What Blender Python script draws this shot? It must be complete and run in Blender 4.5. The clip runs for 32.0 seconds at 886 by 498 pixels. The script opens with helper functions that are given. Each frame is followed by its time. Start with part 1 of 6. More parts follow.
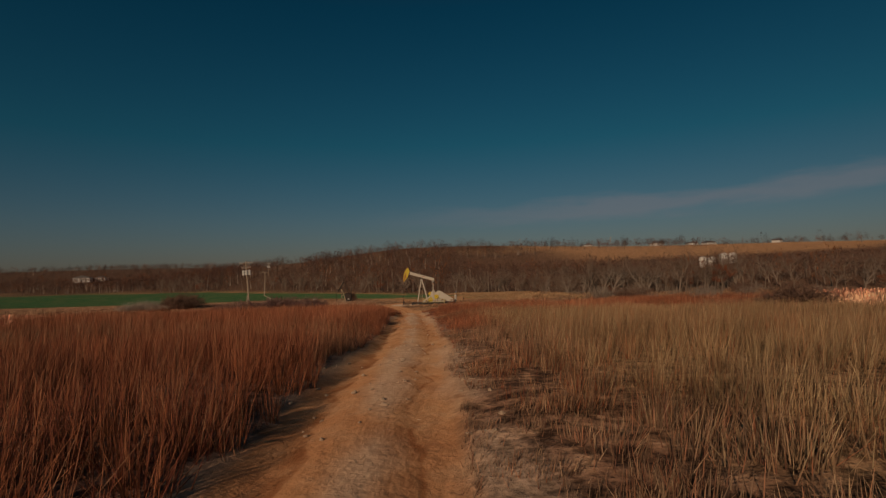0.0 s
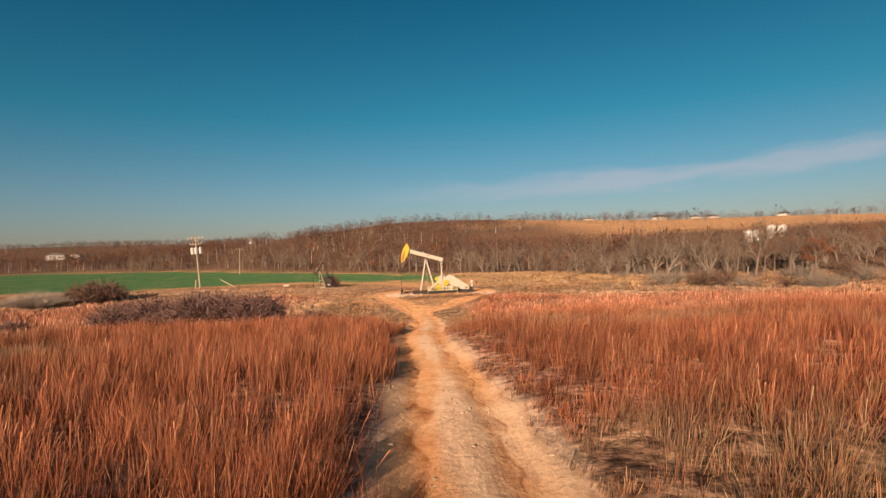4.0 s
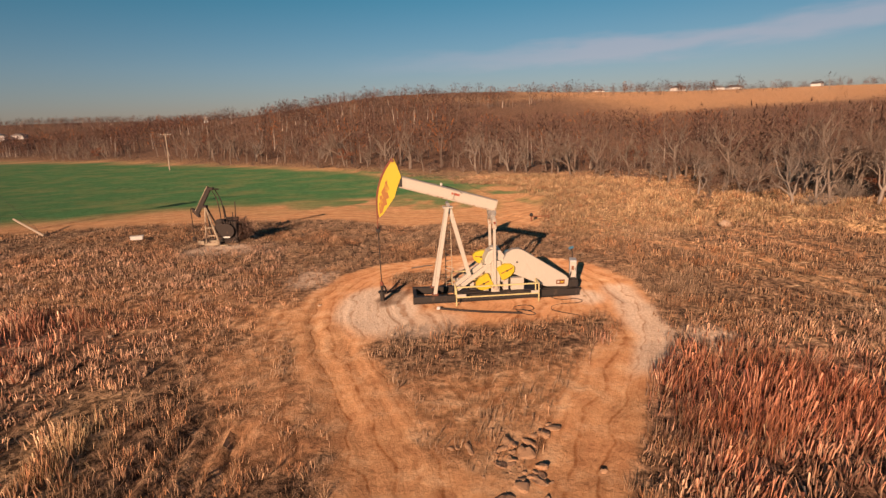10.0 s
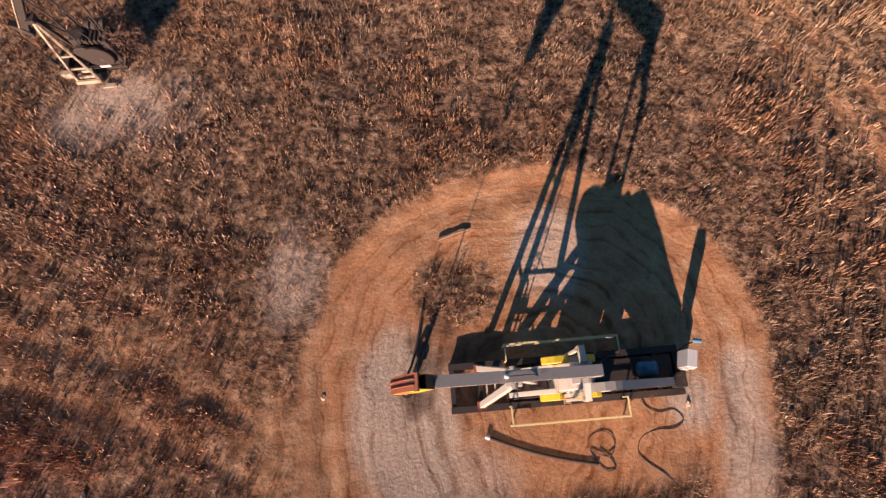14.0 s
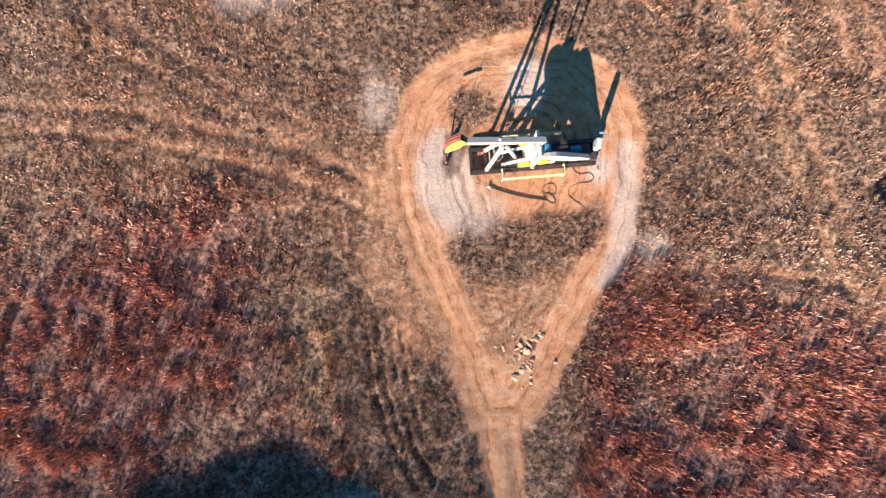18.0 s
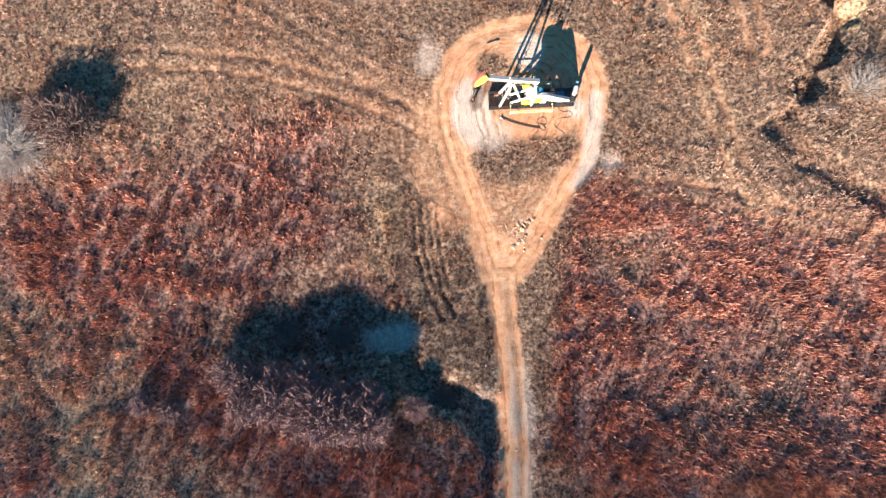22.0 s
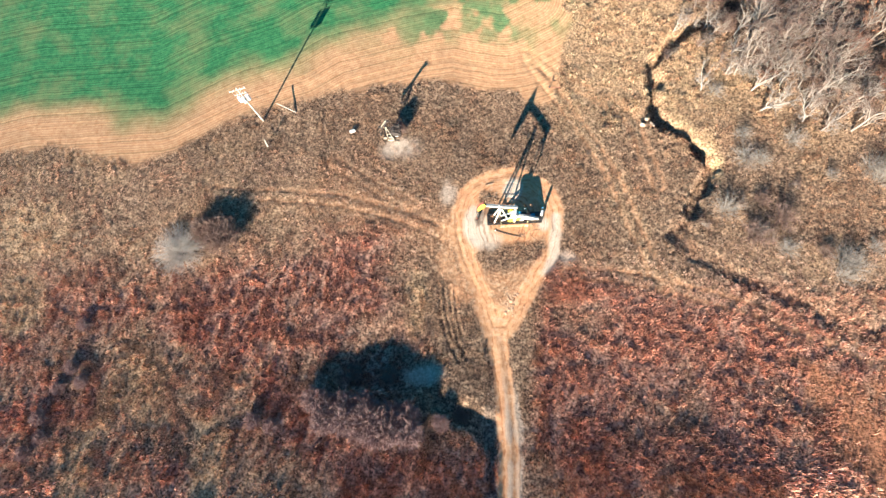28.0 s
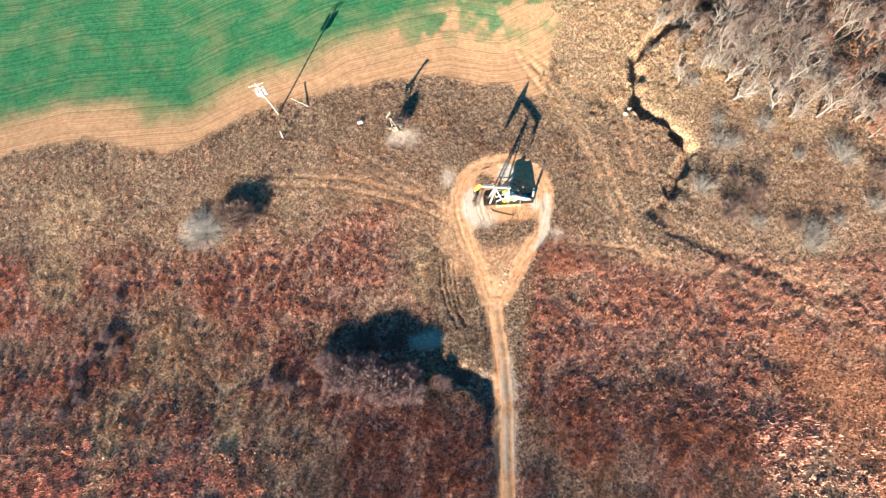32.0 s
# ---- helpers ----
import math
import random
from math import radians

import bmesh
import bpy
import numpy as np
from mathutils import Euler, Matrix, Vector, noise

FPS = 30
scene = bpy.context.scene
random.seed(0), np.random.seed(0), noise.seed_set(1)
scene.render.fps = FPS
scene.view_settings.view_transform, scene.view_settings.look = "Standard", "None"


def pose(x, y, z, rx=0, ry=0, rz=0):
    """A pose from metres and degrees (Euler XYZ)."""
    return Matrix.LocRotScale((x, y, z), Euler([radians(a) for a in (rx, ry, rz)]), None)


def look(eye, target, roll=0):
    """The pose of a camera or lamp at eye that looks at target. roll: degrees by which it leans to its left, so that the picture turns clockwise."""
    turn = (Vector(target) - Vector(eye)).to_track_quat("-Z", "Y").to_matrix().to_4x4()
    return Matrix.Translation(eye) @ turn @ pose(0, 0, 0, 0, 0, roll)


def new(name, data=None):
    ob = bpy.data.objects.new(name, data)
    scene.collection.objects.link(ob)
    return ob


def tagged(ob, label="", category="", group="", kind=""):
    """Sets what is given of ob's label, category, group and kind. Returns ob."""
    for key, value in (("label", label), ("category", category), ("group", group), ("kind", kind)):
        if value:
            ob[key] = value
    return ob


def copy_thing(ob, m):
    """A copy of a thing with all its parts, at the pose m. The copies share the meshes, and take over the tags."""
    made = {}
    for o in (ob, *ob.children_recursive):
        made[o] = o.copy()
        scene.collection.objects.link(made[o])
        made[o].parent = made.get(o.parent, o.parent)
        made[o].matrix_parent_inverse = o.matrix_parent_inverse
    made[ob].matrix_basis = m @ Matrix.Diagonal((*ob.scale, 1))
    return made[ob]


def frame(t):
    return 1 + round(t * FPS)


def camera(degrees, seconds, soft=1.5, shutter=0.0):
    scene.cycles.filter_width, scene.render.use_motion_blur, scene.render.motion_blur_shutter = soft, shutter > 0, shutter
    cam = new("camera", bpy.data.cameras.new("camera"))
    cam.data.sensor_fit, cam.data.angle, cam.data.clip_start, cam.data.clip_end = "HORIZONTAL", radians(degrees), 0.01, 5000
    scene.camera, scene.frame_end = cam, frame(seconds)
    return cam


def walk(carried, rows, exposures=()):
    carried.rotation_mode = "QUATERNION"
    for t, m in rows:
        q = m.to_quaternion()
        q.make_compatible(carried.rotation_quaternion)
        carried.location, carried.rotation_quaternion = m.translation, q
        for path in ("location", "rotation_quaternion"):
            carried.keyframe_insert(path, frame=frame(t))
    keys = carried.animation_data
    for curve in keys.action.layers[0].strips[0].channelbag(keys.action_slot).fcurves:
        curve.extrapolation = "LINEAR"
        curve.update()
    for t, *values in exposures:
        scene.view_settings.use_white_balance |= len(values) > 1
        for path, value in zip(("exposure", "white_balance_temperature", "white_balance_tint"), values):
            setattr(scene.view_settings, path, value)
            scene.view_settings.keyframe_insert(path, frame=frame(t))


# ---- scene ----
cam = camera(80.4, 32.0, soft=1.4)
PATH = [
    (0, (-2.336, -94.691, 5.329), (-2.247, -92.695, 5.425), -1.6),
    (0.5, (-2.376, -92.162, 5.5), (-2.288, -90.165, 5.577), -1.6),
    (1, (-2.431, -89.478, 5.721), (-2.344, -87.481, 5.783), -1.6),
    (1.5, (-2.395, -86.566, 5.917), (-2.312, -84.568, 5.97), -1.7),
    (2, (-2.318, -83.341, 6.033), (-2.235, -81.343, 6.072), -1.7),
    (2.5, (-2.183, -79.936, 6.034), (-2.102, -77.937, 6.059), -1.8),
    (3, (-3.066, -76.266, 5.787), (-2.973, -74.268, 5.803), -1.6),
    (3.5, (-3.546, -72.696, 5.786), (-3.442, -70.699, 5.796), -1.7),
    (5.5, (-4.139, -58.904, 6.137), (-4.008, -56.909, 6.109), -1.7),
    (6, (-3.937, -55.285, 6.308), (-3.806, -53.289, 6.278), -1.7),
    (6.5, (-3.865, -51.668, 6.352), (-3.732, -49.672, 6.325), -1.7),
    (7, (-3.933, -47.861, 6.468), (-3.798, -45.866, 6.44), -1.7),
    (7.5, (-3.969, -43.928, 6.505), (-3.832, -41.933, 6.48), -1.6),
    (8, (-4.077, -40.041, 6.632), (-3.939, -38.045, 6.611), -1.7),
    (8.5, (-4.032, -36.128, 6.791), (-3.893, -34.133, 6.773), -1.9),
    (9, (-4.022, -32.023, 6.946), (-3.882, -30.028, 6.926), -2.0),
    (9.5, (-4.046, -27.814, 7.453), (-3.907, -25.822, 7.334), -2.2),
    (10, (-4.031, -23.46, 8.254), (-3.905, -21.519, 7.789), -2.1),
    (10.5, (-3.923, -19.08, 9.444), (-3.824, -17.302, 8.533), -2.2),
    (11, (-3.753, -14.805, 10.515), (-3.669, -13.031, 9.594), -2.4),
    (11.5, (-3.62, -10.713, 11.37), (-3.538, -8.94, 10.447), -2.6),
    (12, (-3.57, -6.737, 12.634), (-3.499, -5.093, 11.498), -2.9),
    (12.5, (-3.561, -3.473, 14.243), (-3.513, -2.037, 12.852), -3.5),
    (13, (-3.554, -1.575, 15.742), (-3.53, -0.359, 14.154), -3.8),
    (13.5, (-3.67, -0.717, 17.257), (-3.661, 0.237, 15.499), -4.0),
    (14, (-3.580, 0.155, 19.133), (-3.604, 0.743, 17.222), -7.4),
    (14.5, (-3.656, 0.222, 20.893), (-3.710, 0.450, 18.907), -17.8),
    (15, (-3.820, 0.057, 22.584), (-3.884, 0.047, 20.585), -103.5),
    (15.5, (-4.059, -0.645, 24.315), (-4.115, -0.632, 22.316), -80.6),
    (17.5, (-4.920, -4.850, 31.670), (-4.976, -4.773, 29.672), -40.4),
    (18, (-5.126, -5.993, 33.597), (-5.184, -5.909, 31.600), -39.0),
    (18.5, (-5.299, -7.198, 35.509), (-5.361, -7.108, 33.512), -38.4),
    (19, (-5.602, -8.344, 37.457), (-5.664, -8.251, 35.461), -37.2),
    (19.5, (-5.869, -9.580, 39.436), (-5.933, -9.481, 37.440), -35.9),
    (20, (-6.089, -10.954, 41.406), (-6.155, -10.845, 39.410), -33.8),
    (20.5, (-6.474, -12.383, 43.267), (-6.535, -12.262, 41.271), -29.3),
    (21, (-6.768, -13.842, 45.092), (-6.829, -13.710, 43.097), -27.0),
    (21.5, (-6.941, -15.209, 47.005), (-7.005, -15.073, 45.010), -27.4),
    (22, (-7.083, -16.473, 48.951), (-7.151, -16.335, 46.957), -28.1),
    (22.5, (-7.102, -17.650, 50.813), (-7.174, -17.385, 48.832), -16.9),
    (23, (-7.195, -18.988, 52.860), (-7.265, -18.581, 50.903), -11.8),
    (23.5, (-7.194, -20.135, 54.728), (-7.269, -19.706, 52.776), -12.3),
    (24, (-7.355, -20.922, 56.683), (-7.428, -20.433, 54.745), -10.8),
    (24.5, (-7.358, -21.667, 58.709), (-7.431, -21.108, 56.790), -9.9),
    (25, (-7.291, -22.334, 60.775), (-7.369, -21.768, 58.858), -10.3),
    (25.5, (-7.181, -23.023, 62.758), (-7.263, -22.450, 60.843), -10.6),
    (27.5, (-7.152, -26.120, 70.903), (-7.240, -25.513, 69.000), -10.6),
    (28, (-6.854, -26.646, 73.145), (-6.953, -26.040, 71.242), -11.4),
    (28.5, (-6.279, -27.344, 75.375), (-6.389, -26.733, 73.474), -12.3),
    (29, (-5.793, -28.104, 77.332), (-5.912, -27.484, 75.434), -13.1),
    (29.5, (-5.455, -28.771, 78.794), (-5.582, -28.144, 76.899), -14.0),
    (30, (-5.364, -29.218, 79.703), (-5.490, -28.589, 77.809), -14.0),
    (30.5, (-5.455, -29.709, 79.865), (-5.579, -29.077, 77.971), -13.7),
    (31, (-5.612, -30.412, 79.594), (-5.733, -29.780, 77.701), -13.5),
    (31.5, (-5.769, -31.661, 79.128), (-5.888, -31.026, 77.235), -13.2),
    (32, (-6.131, -33.654, 78.498), (-6.244, -33.012, 76.607), -12.5),
]
walk(cam, [(t, look(eye, target, roll)) for t, eye, target, roll in PATH],
     exposures=[(0.0, -1.5, 7000, 22), (0.5, -0.6, 7000, 22), (1.0, 0.0, 7000, 22), (1.5, 0.25, 7000, 22), (7.2, 0.32, 7000, 22), (8.0, 0.24, 7000, 22), (8.8, 0.28, 7000, 23), (10.0, 0.18, 7250, 34), (10.5, 0.36, 7400, 40),
                (12.0, 0.45, 6900, 42), (13.0, 0.48, 6400, 42), (14.0, 1.1, 6150, 35), (15.0, 1.55, 5800, 26), (17.5, 2.02, 5200, 18), (20.0, 2.18, 4950, 15), (24.0, 2.38, 4900, 5), (28.0, 2.38, 4900, 1), (32.0, 2.33, 4900, 0)])

# ---- world and sun ----
SUN_ELEV, SUN_AZ = 17.0, 203.6
w = bpy.data.worlds.new("sky")
scene.world = w
w.use_nodes = True
nt = w.node_tree
nt.nodes.clear()
wo = nt.nodes.new("ShaderNodeOutputWorld")
bgn = nt.nodes.new("ShaderNodeBackground")
sky = nt.nodes.new("ShaderNodeTexSky")
sky.sky_type = "NISHITA"
sky.sun_disc = False
sky.sun_elevation, sky.sun_rotation = radians(SUN_ELEV), radians(SUN_AZ)
sky.air_density, sky.dust_density, sky.ozone_density = 1.1, 0.6, 3.0
bgn.inputs["Strength"].default_value = 0.085


def wnode(kind, *ins, op=None):
    n = nt.nodes.new(kind)
    if op:
        n.operation = op
    for k, v in enumerate(ins):
        if isinstance(v, bpy.types.NodeSocket):
            nt.links.new(v, n.inputs[k])
        elif v is not None:
            n.inputs[k].default_value = v
    return n.outputs[0]


way = nt.nodes.new("ShaderNodeTexCoord").outputs["Generated"]
sep = nt.nodes.new("ShaderNodeSeparateXYZ")
nt.links.new(way, sep.inputs[0])
hue = nt.nodes.new("ShaderNodeValToRGB")
nt.links.new(sep.outputs[2], hue.inputs[0])
for k, (p, c) in enumerate([(0.0, (0.64, 0.60, 0.70)), (0.10, (0.45, 0.64, 0.71)), (0.24, (0.09, 0.62, 0.64)), (0.46, (0.0, 0.47, 0.53)), (0.64, (0.27, 0.275, 0.29))]):
    el = hue.color_ramp.elements[k] if k < 2 else hue.color_ramp.elements.new(p)
    el.position, el.color = p, (*c, 1)
tinted = nt.nodes.new("ShaderNodeMix")
tinted.data_type, tinted.blend_type = "RGBA", "MULTIPLY"
tinted.inputs["Factor"].default_value = 1.0
nt.links.new(sky.outputs[0], tinted.inputs["A"])
nt.links.new(hue.outputs[0], tinted.inputs["B"])
# a thin streak of cirrus, climbing to the east
slope = wnode("ShaderNodeMath", sep.outputs[0], wnode("ShaderNodeMath", sep.outputs[1], 0.05, op="MAXIMUM"), op="DIVIDE")
mid_ = wnode("ShaderNodeMath", wnode("ShaderNodeMath", slope, 0.0275, op="MULTIPLY"), 0.103, op="ADD")
cn = nt.nodes.new("ShaderNodeTexNoise")
cmap = nt.nodes.new("ShaderNodeMapping")
cmap.inputs["Scale"].default_value = (5, 5, 26)
nt.links.new(way, cmap.inputs[0])
nt.links.new(cmap.outputs[0], cn.inputs["Vector"])
cn.inputs["Scale"].default_value, cn.inputs["Detail"].default_value = 1.6, 7.0
off_ = wnode("ShaderNodeMath", wnode("ShaderNodeMath", sep.outputs[2], mid_, op="SUBTRACT"), wnode("ShaderNodeMath", wnode("ShaderNodeMath", cn.outputs[0], 0.5, op="SUBTRACT"), 0.05, op="MULTIPLY"), op="ADD")
thin = nt.nodes.new("ShaderNodeMapRange")
thin.interpolation_type = "SMOOTHSTEP"
nt.links.new(wnode("ShaderNodeMath", wnode("ShaderNodeMath", off_, 0.0, op="ABSOLUTE"), 0.0, op="ADD"), thin.inputs[0])
for k, v in ((1, 0.026), (2, 0.002), (3, 0.0), (4, 0.5)):
    thin.inputs[k].default_value = v
side = nt.nodes.new("ShaderNodeMapRange")
nt.links.new(slope, side.inputs[0])
for k, v in ((1, -0.12), (2, 0.35), (3, 0.0), (4, 1.0)):
    side.inputs[k].default_value = v
cloud = nt.nodes.new("ShaderNodeMix")
cloud.data_type = "RGBA"
nt.links.new(wnode("ShaderNodeMath", thin.outputs[0], side.outputs[0], op="MULTIPLY"), cloud.inputs["Factor"])
nt.links.new(tinted.outputs["Result"], cloud.inputs["A"])
cloud.inputs["B"].default_value = (4.3, 4.8, 5.4, 1)
nt.links.new(cloud.outputs["Result"], bgn.inputs["Color"])
nt.links.new(bgn.outputs[0], wo.inputs["Surface"])

sun = new("sun", bpy.data.lights.new("sun", "SUN"))
sun.data.energy, sun.data.angle, sun.data.color = 5.0, radians(0.6), (1.0, 0.74, 0.48)
_d = Vector((math.sin(radians(SUN_AZ)) * math.cos(radians(SUN_ELEV)), math.cos(radians(SUN_AZ)) * math.cos(radians(SUN_ELEV)), math.sin(radians(SUN_ELEV))))
sun.matrix_world = look(_d * 100, (0, 0, 0))


# ---- small helpers ----
def mat(name):
    m = bpy.data.materials.new(name)
    m.use_nodes = True
    t = m.node_tree
    return m, t, t.nodes["Principled BSDF"]


def nod(t, kind, **ins):
    n = t.nodes.new(kind)
    for k, v in ins.items():
        n.inputs[k.replace("_", " ")].default_value = v
    return n


def noise_node(t, scale, detail=5.0, rough=0.6, coords="Object", stretch=None):
    tc = t.nodes.new("ShaderNodeTexCoord")
    n = nod(t, "ShaderNodeTexNoise", Scale=scale, Detail=detail, Roughness=rough)
    if stretch:
        mp = t.nodes.new("ShaderNodeMapping")
        mp.inputs["Scale"].default_value = stretch
        t.links.new(tc.outputs[coords], mp.inputs[0])
        t.links.new(mp.outputs[0], n.inputs["Vector"])
    else:
        t.links.new(tc.outputs[coords], n.inputs["Vector"])
    return n


def ramp(t, src, stops):
    r = t.nodes.new("ShaderNodeValToRGB")
    e = r.color_ramp.elements
    while len(e) < len(stops):
        e.new(0.5)
    for k, (p, c) in enumerate(stops):
        e[k].position, e[k].color = p, (*c, 1)
    t.links.new(src, r.inputs[0])
    return r.outputs[0]


def mixc(t, fac, a, b, mode="MIX"):
    n = t.nodes.new("ShaderNodeMix")
    n.data_type, n.blend_type = "RGBA", mode
    for sock, v in ((n.inputs["Factor"], fac), (n.inputs["A"], a), (n.inputs["B"], b)):
        if isinstance(v, bpy.types.NodeSocket):
            t.links.new(v, sock)
        elif isinstance(v, (int, float)):
            sock.default_value = v
        else:
            sock.default_value = (*v, 1)
    return n.outputs["Result"]


def bump(t, b, src, strength=0.4, dist=0.02):
    n = nod(t, "ShaderNodeBump", Strength=strength, Distance=dist)
    t.links.new(src, n.inputs["Height"])
    t.links.new(n.outputs[0], b.inputs["Normal"])


def paint(name, base, worn, amount=0.6, rough=0.5, metal=0.0, scale=3.0, streak=True):
    """Weathered paint or metal: base colour, stains of a second colour, grain."""
    m, t, b = mat(name)
    n1 = noise_node(t, scale, 6, 0.65, stretch=(1, 1, 0.35) if streak else None)
    n2 = noise_node(t, scale * 9, 4, 0.6)
    mask = ramp(t, n1.outputs[0], [(amount, (0, 0, 0)), (min(amount + 0.13, 1), (1, 1, 1))])
    c = mixc(t, mask, base, worn)
    grain = ramp(t, n2.outputs[0], [(0.3, (0.82, 0.82, 0.82)), (0.7, (1.05, 1.05, 1.05))])
    c = mixc(t, 1.0, c, grain, "MULTIPLY")
    t.links.new(c, b.inputs["Base Color"])
    b.inputs["Roughness"].default_value, b.inputs["Metallic"].default_value = rough, metal
    bump(t, b, n2.outputs[0], 0.25, 0.006)
    return m


def part(name, bm, material, parent=None, label="", smooth=False):
    me = bpy.data.meshes.new(name)
    bmesh.ops.recalc_face_normals(bm, faces=bm.faces)
    bm.to_mesh(me)
    bm.free()
    me.materials.append(material)
    if smooth:
        me.polygons.foreach_set("use_smooth", [True] * len(me.polygons))
    ob = new(name, me)
    if parent:
        ob.parent = parent
    if label:
        tagged(ob, label)
    return ob


def thing(name, label, category, at=(0, 0, 0), turn=0, group="", kind=""):
    e = new(name)
    e.matrix_basis = pose(*at, 0, 0, turn)
    return tagged(e, label, category, group, kind)


def bevel(bm, r, seg=1):
    bmesh.ops.bevel(bm, geom=list(bm.edges), offset=r, segments=seg, affect="EDGES", clamp_overlap=True, profile=0.6)
    return bm


def box(bm, a, b):
    """Axis-aligned box from corner a to corner b."""
    ctr = [(p + q) / 2 for p, q in zip(a, b)]
    siz = [abs(q - p) for p, q in zip(a, b)]
    bmesh.ops.create_cube(bm, size=1, matrix=Matrix.Translation(ctr) @ Matrix.Diagonal((*siz, 1)))
    return bm


def bar(bm, p, q, wide, high, up=(0, 0, 1)):
    """Rectangular bar from p to q."""
    p, q = Vector(p), Vector(q)
    ax = (q - p).normalized()
    side = ax.cross(Vector(up))
    if side.length < 1e-3:
        side = ax.cross(Vector((1, 0, 0)))
    side.normalize()
    nor = side.cross(ax)
    m = Matrix((side, ax, nor)).transposed().to_4x4()
    m.translation = (p + q) / 2
    bmesh.ops.create_cube(bm, size=1, matrix=m @ Matrix.Diagonal((wide, (q - p).length, high, 1)))
    return bm


def rod(bm, p, q, r, r2=None, n=10):
    p, q = Vector(p), Vector(q)
    m = (q - p).to_track_quat("Z", "Y").to_matrix().to_4x4()
    m.translation = (p + q) / 2
    bmesh.ops.create_cone(bm, cap_ends=True, segments=n, radius1=r, radius2=r if r2 is None else r2, depth=(q - p).length, matrix=m)
    return bm


def prism(bm, outline, y0, y1):
    """A plate with an outline in x and z, from y0 to y1."""
    a = [bm.verts.new((x, y0, z)) for x, z in outline]
    b = [bm.verts.new((x, y1, z)) for x, z in outline]
    bm.faces.new(a)
    bm.faces.new(b[::-1])
    for k in range(len(a)):
        bm.faces.new((a[k], b[k], b[(k + 1) % len(a)], a[(k + 1) % len(a)]))
    return bm


def ibeam(bm, p, q, wide, high, web=0.03, fl=0.04):
    """An I-section from p to q (mid-height line)."""
    up = Vector((0, 0, 1))
    ax = (Vector(q) - Vector(p)).normalized()
    nor = ax.cross(up).normalized().cross(ax)
    off = nor * (high / 2 - fl / 2)
    bar(bm, p, q, web, high - 2 * fl)
    bar(bm, Vector(p) + off, Vector(q) + off, wide, fl)
    bar(bm, Vector(p) - off, Vector(q) - off, wide, fl)
    return bm


def hose(bm, pts, r, n=6):
    """A bent tube through points."""
    rings = []
    for k, p in enumerate(pts):
        a, b = Vector(pts[max(k - 1, 0)]), Vector(pts[min(k + 1, len(pts) - 1)])
        ax = (b - a).normalized()
        s = ax.cross(Vector((0.1, 0.2, 1))).normalized()
        u = s.cross(ax)
        rings.append([bm.verts.new(Vector(p) + r * (math.cos(6.2832 * j / n) * s + math.sin(6.2832 * j / n) * u)) for j in range(n)])
    for a, b in zip(rings, rings[1:]):
        for j in range(n):
            bm.faces.new((a[j], a[(j + 1) % n], b[(j + 1) % n], b[j]))
    bm.faces.new(rings[0][::-1])
    bm.faces.new(rings[-1])
    return bm


def spline(pts, per=6):
    """Catmull-Rom points through a list of points."""
    out = []
    v = [Vector(p) for p in pts]
    for k in range(len(v) - 1):
        a, b, c, d = v[max(k - 1, 0)], v[k], v[k + 1], v[min(k + 2, len(v) - 1)]
        for j in range(per):
            s = j / per
            out.append(0.5 * (2 * b + (c - a) * s + (2 * a - 5 * b + 4 * c - d) * s * s + (3 * b - a - 3 * c + d) * s ** 3))
    out.append(v[-1])
    return out


BM = bmesh.new


def mesh_np(name, verts, faces_n, nper, material, attrs=None, kind="", label="", category="", smooth=False):
    """A mesh from arrays: verts (n,3), faces (m,nper); attrs: name -> (n,4) point colours."""
    me = bpy.data.meshes.new(name)
    n, m = len(verts), len(faces_n)
    me.vertices.add(n)
    me.vertices.foreach_set("co", np.ascontiguousarray(verts, dtype=np.float32).ravel())
    me.loops.add(m * nper)
    me.loops.foreach_set("vertex_index", np.ascontiguousarray(faces_n, dtype=np.int32).ravel())
    me.polygons.add(m)
    me.polygons.foreach_set("loop_start", np.arange(0, m * nper, nper, dtype=np.int32))
    if smooth:
        me.polygons.foreach_set("use_smooth", np.ones(m, dtype=bool))
    me.update(calc_edges=True)
    for k, v in (attrs or {}).items():
        at = me.attributes.new(k, "FLOAT_COLOR", "POINT")
        at.data.foreach_set("color", np.ascontiguousarray(v, dtype=np.float32).ravel())
    me.materials.append(material)
    return tagged(new(name, me), label, category, "", kind)


# ---- fields of the plan: distances, noise, heights, masks ----
def lattice(ix, iy, seed):
    h = (ix.astype(np.int64) * 374761393 + iy.astype(np.int64) * 668265263 + seed * 974711) & 0x7FFFFFFF
    h = ((h ^ (h >> 13)) * 1274126177) & 0x7FFFFFFF
    return ((h ^ (h >> 16)) & 0xFFFF) / 65535.0


def vnoise(x, y, size, seed=0):
    u, v = x / size, y / size
    i, j = np.floor(u), np.floor(v)
    a, b = u - i, v - j
    a, b = a * a * (3 - 2 * a), b * b * (3 - 2 * b)
    f = lambda p, q: lattice(i + p, j + q, seed)
    return (f(0, 0) * (1 - a) + f(1, 0) * a) * (1 - b) + (f(0, 1) * (1 - a) + f(1, 1) * a) * b


def fbm(x, y, size, seed=0, octaves=3):
    s, amp, tot = 0.0, 1.0, 0.0
    for k in range(octaves):
        s = s + amp * vnoise(x, y, size / 2 ** k, seed + k)
        tot, amp = tot + amp, amp * 0.5
    return s / tot


